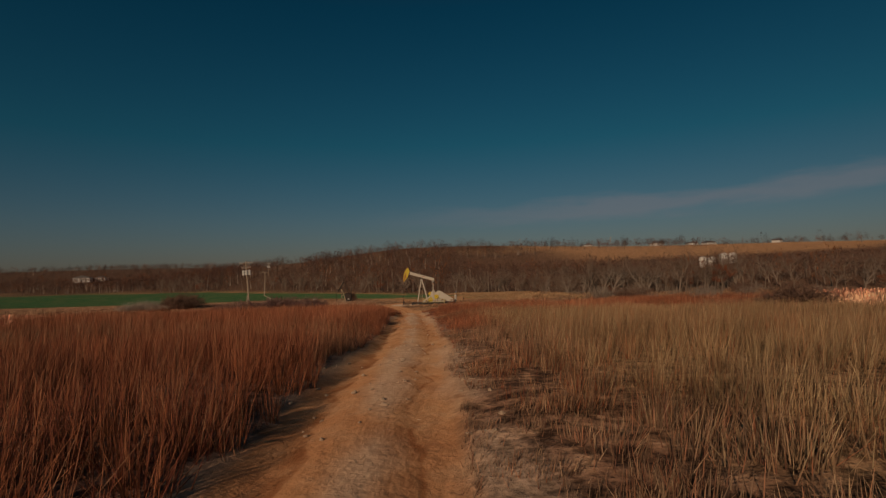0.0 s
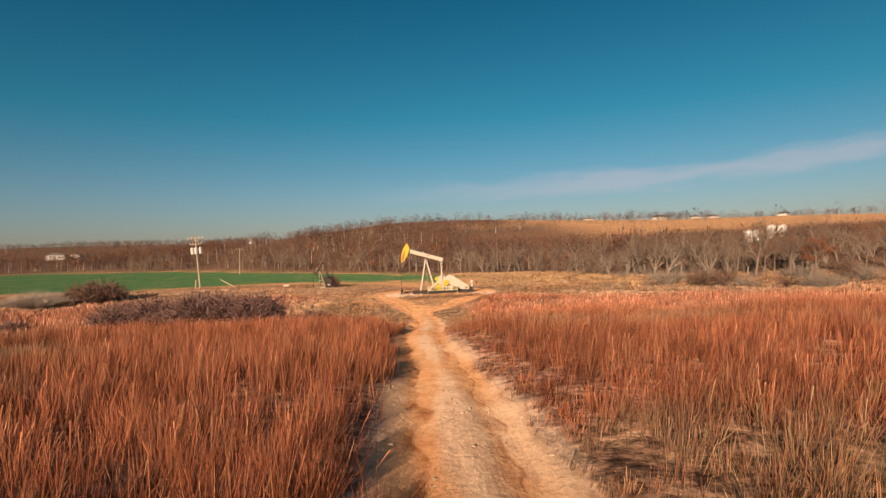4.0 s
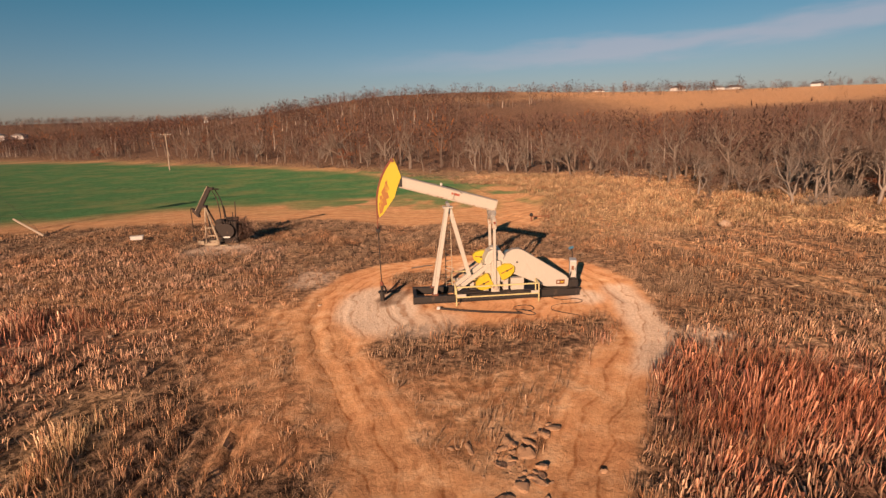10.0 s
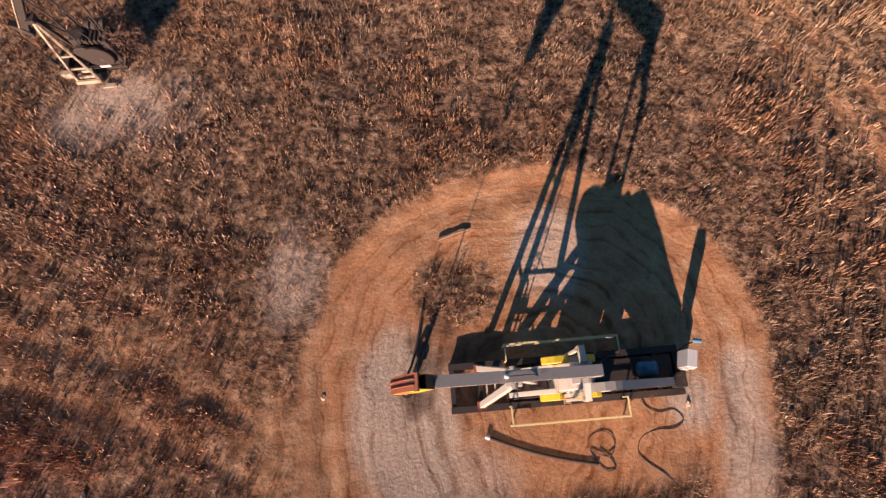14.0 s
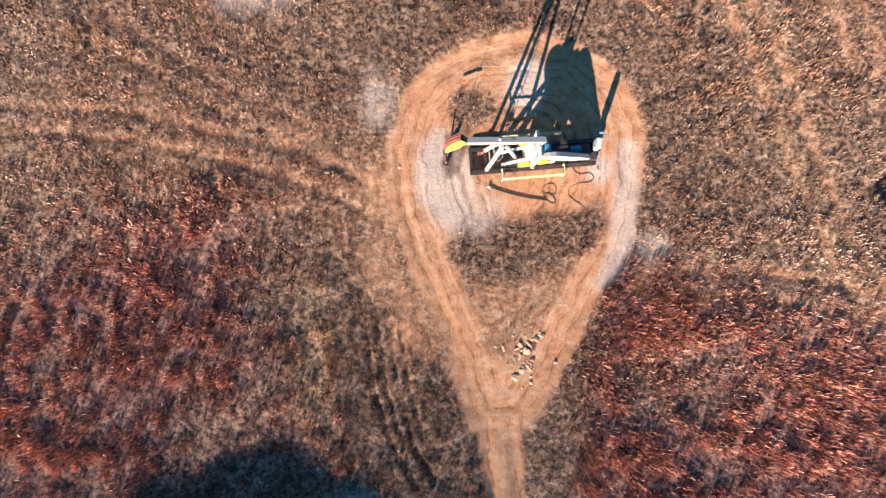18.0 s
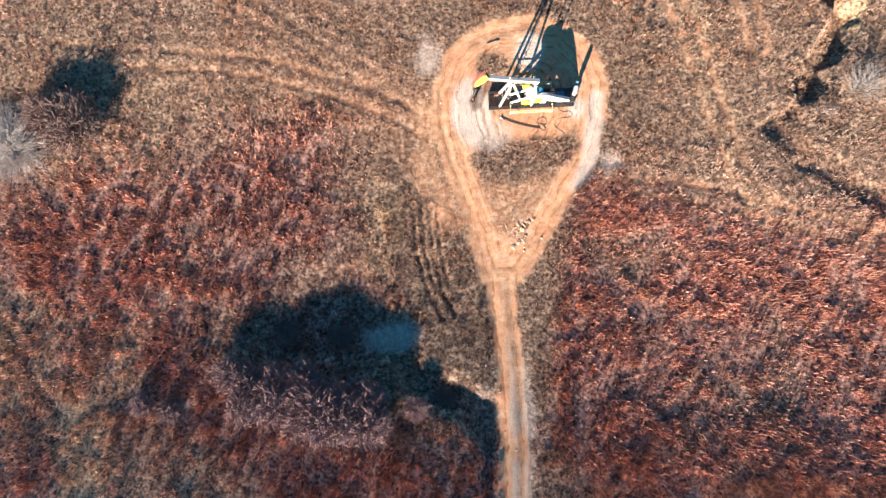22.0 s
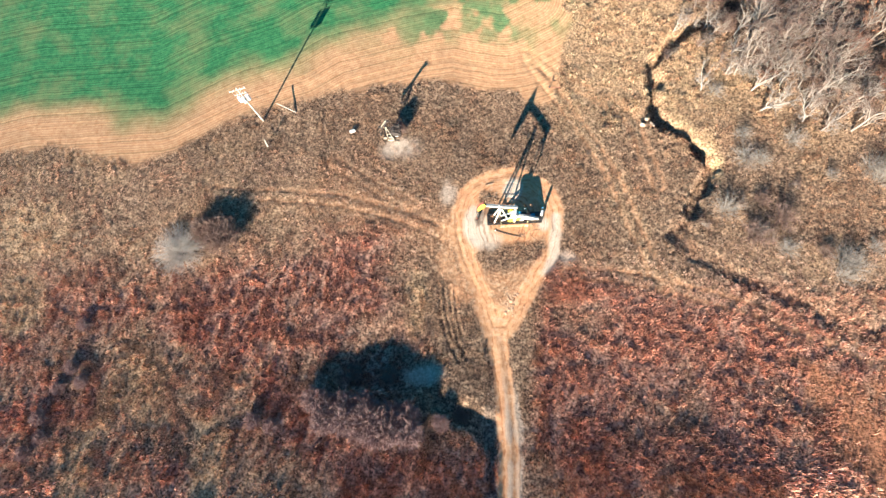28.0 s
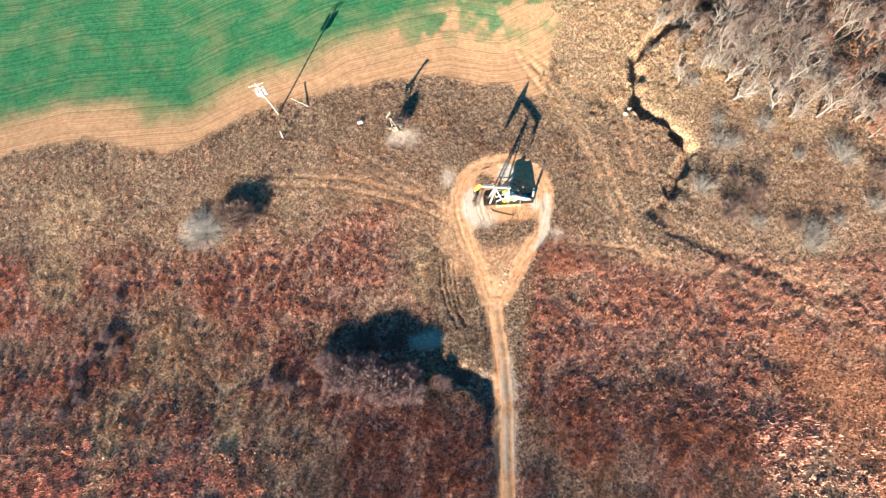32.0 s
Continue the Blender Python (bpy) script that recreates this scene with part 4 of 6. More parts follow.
# a first line along the edge of the wood, then a thinning stand behind it
tries = 0
while len(placed) < 205 and tries < 20000:
    tries += 1
    if tries % 3:
        x, y = rng.uniform(20, 120), rng.uniform(-40, 120)
    else:
        x, y = rng.uniform(-150, 40), rng.uniform(60, 230)
    d = float(inside(np.array([x]), np.array([y]), WOODS)[0])
    if d < 0 or d > 26 or rng.random() > math.exp(-d / 12):
        continue
    if any((x - a) ** 2 + (y - b) ** 2 < 9 for a, b in placed):
        continue
    if -112 < x < -78 and y < 300 and y > 150:
        continue
    placed.append((x, y))
    u = rng.random()
    src = TREES[rng.integers(0, 5)] if u < 0.80 else TREES[5] if u < 0.85 else TREES[6] if u < 0.91 else TREES[7]
    put_tree(src, x, y, rng.uniform(0.62, 1.0) * (0.8 if d < 4 else 1.0) * (0.78 if x > 28 else 1.0), USED)
for k in range(70):
    for _ in range(40):
        x, y = (rng.uniform(24, 110), rng.uniform(-40, 80)) if k % 2 else (rng.uniform(-130, 40), rng.uniform(60, 190))
        d = float(inside(np.array([x]), np.array([y]), WOODS)[0])
        if -3 < d < 6:
            break
    put_tree(BUSHES[k % 3], x, y, rng.uniform(0.5, 1.1), USED)
for x, y, s in [(26.5, 27.5, 0.9), (27.0, -1.5, 0.75), (36, -4, 0.8), (33, 2, 0.6), (41, 4, 0.8)]:
    put_tree(BUSHES[int(x) % 3], x, y, s, USED)



def make_brush(seed, wide, tall, stems, label, bark, leaf=0, leaf_paint=None):
    """A dome of arching bare stems from one crown of roots."""
    r = np.random.default_rng(seed)
    e = thing("thicket", label, "bush", group="thickets")
    limbs, tips = [], []
    for _ in range(stems):
        a, q = r.uniform(0, 6.283), math.sqrt(r.random())
        d = Vector((math.cos(a), math.sin(a), 0))
        p = [d * q * wide * 0.25 + Vector((0, 0, -0.1))]
        z = tall * (1.05 - 0.55 * q * q) * r.uniform(0.6, 1.1)
        for s in (0.4, 0.75, 1.0):
            p.append(d * (q * wide * (0.25 + 0.75 * s ** 1.3)) + Vector((r.normal(0, 0.12), r.normal(0, 0.12), z * (s ** 0.65))))
        for k in range(3):
            limbs.append((p[k], p[k + 1], 0.028 - 0.007 * k, 0.021 - 0.007 * k))
            for _ in range(3):
                b = p[k].lerp(p[k + 1], r.random())
                tips.append((b, b + (d * 0.5 + Vector(r.normal(0, 0.6, 3)) + Vector((0, 0, 0.4))) * r.uniform(0.3, 0.8)))
    st_ = limb_mesh("stems", limbs, 3, bark)
    st_.name = "stemwork"
    st_.parent = e
    tagged(st_, kind="stuff")
    tw = twig_mesh("crown", tips, 0.010, bark, r)
    tw.parent = e
    tagged(tw, kind="stuff")
    if leaf:
        k = r.integers(0, len(tips), leaf)
        lv = [(tips[i][0].lerp(tips[i][1], r.random()), tips[i][1] + Vector(r.normal(0, 0.15, 3))) for i in k]
        lo = twig_mesh("foliage", lv, 0.05, leaf_paint or M_TWIG, r)
        lo.parent = e
        tagged(lo, kind="stuff")
    return e


pale = make_brush(160, 4.6, 2.0, 620, "pale dome of bare arching stems in the red grass", M_BLEACH)
pale.matrix_basis = pose(-50.2, -2.0, zh(-50.2, -2.0))
darkb = make_brush(161, 3.3, 2.6, 420, "dark tangled thicket with dead leaves in the red grass", M_TWIG, 5200)
darkb.matrix_basis = pose(-43.6, -0.2, zh(-43.6, -0.2))
pale_s = make_brush(162, 3.0, 2.0, 110, "pale leafless brush at the creek's edge", M_PALEBARK)
pale_s.matrix_basis = pose(30.5, 0.5, zh(30.5, 0.5))
dark_s = make_brush(163, 2.6, 2.2, 110, "dark leafless brush at the creek's edge", M_TWIG, 500)
dark_s.matrix_basis = pose(33.5, -3.5, zh(33.5, -3.5))
e = copy_thing(darkb, pose(-46.4, 1.0, zh(-46.4, 1.0), 0, 0, 130))
e.scale = (0.7, 0.7, 0.8)
colony = make_brush(164, 2.1, 2.5, 330, "dense maroon-brown leafless thicket casting a long shadow", M_THICKET, 3800, M_THICKET)
colony.matrix_basis = pose(-21.2, -26.4, zh(-21.2, -26.4) - 0.1)
stand = []
for gx_ in np.arange(-29.0, -13.6, 2.2):
    for gy_ in np.arange(-28.6, -23.6, 2.0):
        jx, jy = gx_ + rng.uniform(-0.5, 0.5), gy_ + rng.uniform(-0.5, 0.5)
        if float(inside(np.array([jx]), np.array([jy]), BRUSHY)[0]) > 0.3:
            stand.append((jx, jy, rng.uniform(0.8, 1.05)))
for x, y, s in stand + [(-64.0, -18.6, 0.55), (-62.2, -20.6, 0.5), (-65.4, -21.4, 0.5), (-67.2, -25.4, 0.55), (-66.4, -28.0, 0.5), (-68.4, -30.0, 0.5), (-63.4, -12.5, 0.5), (-37.0, -26.6, 0.55), (-34.5, -27.4, 0.5), (-11.6, -27.6, 0.55)]:
    e = copy_thing(colony, pose(x, y, zh(x, y) - 0.25, 0, 0, 40 * x))
    e.scale = (s, s, s)
# Brush copies added to darken the shade that lies in the hollow.
for x, y, s in [(-23.6, -20.4, 0.45), (-18.6, -21.0, 0.45), (-9.0, -26.8, 0.4)]:
    e = copy_thing(darkb, pose(x, y, zh(x, y) - 0.2, 0, 0, 70 * x))
    e.scale = (s, s, s * 0.62)
    tagged(e, "dark brush added to deepen the shade in the hollow")
e = copy_thing(darkb, pose(18.5, -66.5, zh(18.5, -66.5) - 0.1))
e.scale = (0.6, 0.6, 0.5)
tagged(e, "dark brush pile in the golden grass")
r_ = np.random.default_rng(5)
for k in range(64):
    for _ in range(60):
        x, y = r_.uniform(26, 72), r_.uniform(-10, 48)
        if x > 31 - 0.1 * y + 6 * r_.random() and float(near_line(np.array([x]), np.array([y]), DITCH)[0]) > 2.5:
            break
    s = r_.uniform(0.5, 1.0)
    e = copy_thing(pale_s if k % 3 else dark_s, pose(x, y, zh(x, y) - 0.1, 0, 0, r_.uniform(0, 360)))
    e.scale = (s, s, s * r_.uniform(0.8, 1.2))
    tagged(e, "pale leafless brush at the creek's edge" if k % 3 else "dark leafless brush at the creek's edge")
for x, y, s, v in [(30.5, 20.8, 0.75, 5), (34.9, 23.6, 0.9, 6), (38.7, 16.7, 1.0, 5), (42.6, 21.0, 1.0, 6), (44.5, 14.4, 0.95, 5), (46.7, 12.6, 0.8, 6), (37.6, 31.0, 0.95, 5), (44.8, 27.2, 1.05, 6), (50.8, 23.5, 1.0, 5), (40.9, 34.1, 0.9, 6), (56.6, 29.5, 1.0, 5), (33.6, 33.5, 0.8, 6),
                   (36.4, 27.4, 0.9, 5), (40.4, 24.8, 1.05, 6), (47.6, 19.0, 1.0, 5), (48.4, 30.4, 0.95, 6), (53.2, 17.6, 0.9, 5), (41.6, 17.6, 0.85, 6), (38.2, 20.4, 0.95, 5), (28.2, 32.4, 0.7, 6)]:
    put_tree(TREES[v], x, y, s * 0.84, USED)
for k in range(60):
    for _ in range(60):
        x, y = rng.uniform(26, 66), rng.uniform(6, 46)
        if -1.5 < float(inside(np.array([x]), np.array([y]), WOODS)[0]) < 16 and float(near_line(np.array([x]), np.array([y]), DITCH)[0]) > 2.2:
            break
    put_tree(TREES[k % 5], x, y, rng.uniform(0.55, 0.85), USED)
put_tree(TREES[7], 58, 8, 0.85, USED)
for x, y, s in [(82.5, 65, 0.9), (84.5, 67, 0.8), (87.0, 66, 0.9), (88.8, 68.5, 0.75), (90.6, 67, 0.95), (92.4, 69, 0.8), (94.2, 67.5, 1.0), (96, 69.5, 1.0), (97.6, 68.5, 1.05), (99.4, 70, 1.0), (101.5, 69, 1.1), (104, 70, 1.0)]:
    put_tree(BUSHES[int(x) % 3], x, y, s, USED)

# ---- far woods: thousands of bare crowns that nobody could count ----
def far_woods(name, xs, ys, hs, twigs, label, tint, thick=0.03):
    n = len(xs)
    r = np.random.default_rng(len(xs))
    zs = height(xs, ys, False)
    k = np.repeat(np.arange(n), twigs)
    m = len(k)
    t = r.normal(0, 1, (m, 3))
    t /= np.linalg.norm(t, axis=1)[:, None]
    rad = r.random(m) ** 0.4
    H = hs[k]
    ctr = np.stack([xs[k] + t[:, 0] * rad * H * 0.36, ys[k] + t[:, 1] * rad * H * 0.36, zs[k] + H * (0.56 + 0.40 * t[:, 2] * rad)], 1)
    out = np.stack([t[:, 0] * 0.5, t[:, 1] * 0.5, np.abs(t[:, 2]) * 0.4 + 0.22], 1) * (H * r.uniform(0.08, 0.2, m))[:, None]
    wide = H * thick
    col = np.repeat(tint(r, n), twigs, axis=0) * r.uniform(0.75, 1.25, m)[:, None]
    tr = np.stack([xs, ys, zs - 0.3], 1)
    tt = tr + np.stack([r.normal(0, 0.6, n), r.normal(0, 0.6, n), hs * 0.75], 1)
    base, tip = np.concatenate([ctr, tr]), np.concatenate([ctr + out, tt])
    col = np.concatenate([col, np.where((r.random(n) < 0.15)[:, None], [[0.40, 0.34, 0.28]], [[0.17, 0.13, 0.105]])])
    return tri_stuff(name, base, tip, np.concatenate([wide, hs * 0.045]), r.uniform(0, 3.14, len(base)), np.clip(col, 0, 1), label, category="woods")


def brown(r, n):
    c = np.tile([[0.084, 0.046, 0.037]], (n, 1)) * r.uniform(0.45, 1.9, n)[:, None]
    c[r.random(n) < 0.13] = [0.24, 0.095, 0.042]
    return c


rng = np.random.default_rng(91)
n = 9000
x, y = rng.uniform(-420, 420, n), rng.uniform(-60, 400, n)
d = inside(x, y, WOODS)
clear = (np.abs(x + 95) < 16) & (y > 170)
open_hill = sm(60, 110, x) * sm(122, 150, y - 0.25 * x + 8 * np.sin(x * 0.05)) * 0.97
ok = (d > 8) & ~clear & (rng.random(n) > open_hill)
x, y = x[ok], y[ok]
rise = 8.0 + 0.011 * np.hypot(x + 4, y + 48) + rng.normal(0, 0.7, len(x)) - height(x, y, False)
tall = rng.uniform(7, 12, len(x))
tall = np.where((x > 22) & (y < 260), np.minimum(tall, rise), tall)
x, y, tall = x[tall > 1.6], y[tall > 1.6], tall[tall > 1.6]
far_woods("woods", x, y, tall, 50, "brown leafless creek woods behind the pad", brown)
n = 5200
x = rng.uniform(-900, 900, n)
y = rng.uniform(330, 900, n)
keep = (fbm(x, y, 120, 61) > np.where(x > 60, 0.57, 0.40)) & ~((np.abs(x + 0.25 * y + 35) < 26) & (y < 520))
x, y = x[keep], y[keep]
far_woods("woods", x, y, rng.uniform(4.5, 10, len(x)), 34, "distant brown tree line along the ridge", brown, 0.075)
n = 7000
x, y = rng.uniform(-260, 220, n), rng.uniform(-60, 300, n)
d = inside(x, y, WOODS)
ok = (d > 1) & (d < 45) & ~((np.abs(x + 95) < 14) & (y > 150)) & ~((x > 26) & (x < 62) & (y < 50) & (d < 16))
x, y = x[ok], y[ok]
far_woods("undergrowth", x, y, rng.uniform(2.2, 5.0, len(x)), 40, "dense brown undergrowth below the bare trees", brown)


# ---- the pumpjack on its skid ----
YC = 0.85
pj = thing("pumpjack", "cream and yellow oil pumpjack standing on a black steel skid", "pumpjack")

for y in (0.12, 1.58):
    part("skid_beam", ibeam(BM(), (-4, y, 0.175), (4, y, 0.175), 0.22, 0.35), M_OILY, pj)
for x in (-3.9, -2.95, -1.9, -0.9, 0.3, 1.3, 2.3, 3.2, 3.9):
    part("cross_member", box(BM(), (x - 0.08, 0.24, 0.05), (x + 0.08, 1.46, 0.31)), M_OILY, pj)
part("base_plate", bevel(box(BM(), (-1.9, 0.32, 0.31), (3.7, 1.38, 0.36)), 0.01), M_OILY, pj)

# samson post: two legs in front of the well, one behind
SADDLE = Vector((-2.17, YC, 4.62))
for s in (-1, 1):
    leg = part("leg", bevel(bar(BM(), (-2.95, YC + s * 0.62, 0.35), (-2.20, YC + s * 0.16, 4.45), 0.17, 0.20, up=(0, 1, 0)), 0.012), M_CREAM, pj)
    part("foot_plate", box(BM(), (-3.10, YC + s * 0.62 - 0.13, 0.35), (-2.80, YC + s * 0.62 + 0.13, 0.43)), M_RUST, pj)
part("leg", bevel(bar(BM(), (-1.08, YC, 0.5), (-2.10, YC, 4.45), 0.20, 0.17, up=(0, 1, 0)), 0.012), M_CREAM, pj)
part("leg_foot", box(BM(), (-1.25, YC - 0.2, 0.35), (-0.9, YC + 0.2, 0.52)), M_OILY, pj)
for z in (1.35, 2.5):
    f = (z - 0.35) / 4.1
    x = -2.95 + 0.75 * f
    w_ = 0.62 - 0.46 * f
    part("leg_brace", bar(BM(), (x, YC - w_, z), (x, YC + w_, z), 0.05, 0.07), M_CREAM, pj)
cap = part("post_cap", bevel(box(BM(), (-2.40, YC - 0.24, 4.40), (-1.94, YC + 0.24, 4.48)), 0.012), M_CREAM, pj)
bear = BM()
rod(bear, (-2.17, YC - 0.30, 4.60), (-2.17, YC + 0.30, 4.60), 0.09, n=16)
part("saddle_bearing", bear, M_GREYTOP, pj)

LX0, LX1 = -2.34, -2.02
# tan-brown ladder, darker than the cream legs
lad = part("ladder", bar(bar(BM(), (LX0, YC + 0.36, 0.45), (LX0 + 0.03, YC + 0.16, 4.2), 0.03, 0.06), (LX1, YC + 0.36, 0.45), (LX1 - 0.03, YC + 0.16, 4.2), 0.03, 0.06), M_OLDPALE, pj, "tan-brown steel ladder")
for k in range(13):
    f = 0.05 + k * 0.075
    part("rung", rod(BM(), (LX0, YC + 0.36 - 0.2 * f, 0.45 + 3.75 * f), (LX1, YC + 0.36 - 0.2 * f, 0.45 + 3.75 * f), 0.018, n=6), M_OLDPALE, lad)
part("ladder_guard", hose(BM(), spline([(-2.45, YC - 0.2, 1.5), (-2.2, YC - 0.32, 1.45), (-1.95, YC, 1.4), (-2.2, YC + 0.32, 1.45), (-2.45, YC + 0.2, 1.5)], 4), 0.014), M_CREAM, pj)

# walking beam
A, B = Vector((-4.30, YC, 5.72)), Vector((0.14, YC, 4.40))
ax = (B - A).normalized()
nor = Vector((0, -1, 0)).cross(ax).normalized()
if nor.z < 0:
    nor = -nor
beam = part("walking_beam", bevel(bar(BM(), A, B, 0.16, 0.44), 0.008), M_CREAM, pj, "long cream steel beam with rusty lower edge")
part("top_flange", bar(BM(), A + nor * 0.245, B + nor * 0.245, 0.30, 0.045), M_GREYTOP, beam, "bare grey upper flange")
part("bottom_flange", bar(BM(), A - nor * 0.245, B - nor * 0.245, 0.28, 0.045), M_CREAMRUST, beam)
for f in (0.545, 0.995):
    c = A.lerp(B, f)
    part("stiffener", bar(BM(), c - nor * 0.21, c + nor * 0.21, 0.27, 0.022, up=(1, 0, 0)), M_CREAM, beam)
c = A.lerp(B, 0.565)
part("name_plate", bar(BM(), c - Vector((0, 0.088, 0)) - ax * 0.20 + nor * 0.06, c - Vector((0, 0.088, 0)) + ax * 0.20 + nor * 0.06, 0.012, 0.10), M_PLATE, beam, "small red plate")
c = A.lerp(B, 0.40) + nor * 0.275
lamp = BM()
bmesh.ops.create_uvsphere(lamp, u_segments=10, v_segments=7, radius=0.07, matrix=Matrix.Translation(c + nor * 0.06))
part("grease_cup", lamp, M_PLASTIC, beam, smooth=True)
part("grease_line", hose(BM(), spline([c + nor * 0.02, c + ax * 0.3 + nor * 0.03, c + ax * 0.8 + nor * 0.01, c + ax * 1.0 - nor * 0.1 - Vector((0, 0.17, 0))], 4), 0.014), M_RUBBER, beam)
part("beam_end_plate", bevel(bar(BM(), B - nor * 0.3 - ax * 0.02, B + nor * 0.26 - ax * 0.02, 0.32, 0.05, up=(1, 0, 0)), 0.006), M_CREAMRUST, beam)

# horse head: an arc about the saddle
head = part("horse_head", BM(), M_YELLOW, pj)
R = 3.27
arc = [(SADDLE.x + R * math.cos(radians(a)), SADDLE.z + R * math.sin(radians(a))) for a in np.linspace(137.5, 189, 15)]
back = [(-5.20, 4.25), (-4.62, 5.02), (-4.46, 5.48), (-4.26, 5.97), (-4.42, 6.45)]
for s in (-1, 1):
    part("cheek_plate", prism(BM(), arc + back, YC + s * 0.17 - 0.012, YC + s * 0.17 + 0.012), M_YELLOW, head, "yellow cheek plate streaked with rust")
    blot = [(-4.90, 5.86), (-4.90, 5.6), (-4.82, 5.46), (-4.92, 5.32), (-4.86, 5.02), (-4.99, 4.96), (-4.97, 4.72), (-5.10, 4.66), (-5.20, 4.36), (-5.33, 4.28), (-5.36, 4.75), (-5.27, 4.88), (-5.30, 5.1), (-5.19, 5.16), (-5.20, 5.32), (-5.08, 5.5), (-5.0, 5.74)]
    part("rust_stain", prism(BM(), blot, YC + s * 0.186 - 0.002, YC + s * 0.186 + 0.002), M_BLOOM, head, "brown rust bloom on the cheek")
face = BM()
rows_ = [[face.verts.new((SADDLE.x + r * math.cos(radians(a)), y, SADDLE.z + r * math.sin(radians(a)))) for r, y in ((R - 0.03, YC - 0.2), (R + 0.012, YC - 0.2), (R + 0.012, YC + 0.2), (R - 0.03, YC + 0.2))] for a in np.linspace(137, 189.5, 17)]
for p_, q_ in zip(rows_, rows_[1:]):
    for j in range(4):
        face.faces.new((p_[j], p_[(j + 1) % 4], q_[(j + 1) % 4], q_[j]))
face.faces.new(rows_[0]); face.faces.new(rows_[-1][::-1])
part("arc_track", face, M_RUST, head, "rust-red curved rope track")
# Black back plates: the shaded rear of the head put into their colour.
for x0, z0, x1, z1 in [(-4.42, 6.45, -4.26, 5.97), (-4.26, 5.97, -4.46, 5.48), (-4.46, 5.48, -4.62, 5.02), (-4.62, 5.02, -5.20, 4.25)]:
    part("back_plate", bar(BM(), (x0, YC, z0), (x1, YC, z1), 0.33, 0.02, up=(0, 1, 0) if False else (1, 0, 0)), M_OILY, head)
part("head_clamp", bevel(box(BM(), (-4.46, YC - 0.15, 5.50), (-4.24, YC + 0.15, 5.94)), 0.02), M_OILY, head)
for s in (-1, 1):
    pts = [(SADDLE.x + (R + 0.035) * math.cos(radians(a)), YC + s * 0.07, SADDLE.z + (R + 0.035) * math.sin(radians(a))) for a in np.linspace(139, 180, 12)]
    pts += [(SADDLE.x - R - 0.035, YC + s * 0.06, z) for z in (4.3, 3.9, 3.55)]
    part("bridle_rope", hose(BM(), pts, 0.022), M_RUST, head)
part("anchor_pin", rod(BM(), (-4.62, YC - 0.22, 6.70), (-4.62, YC + 0.22, 6.70), 0.07), M_RUST, head)
XR = SADDLE.x - R - 0.03
part("carrier_bar", bevel(box(BM(), (XR - 0.09, YC - 0.17, 3.42), (XR + 0.09, YC + 0.17, 3.58)), 0.02), M_OILY, pj)
part("polished_rod", rod(BM(), (XR, YC, 0.9), (XR, YC, 3.75), 0.024, n=8), M_OILY, pj)

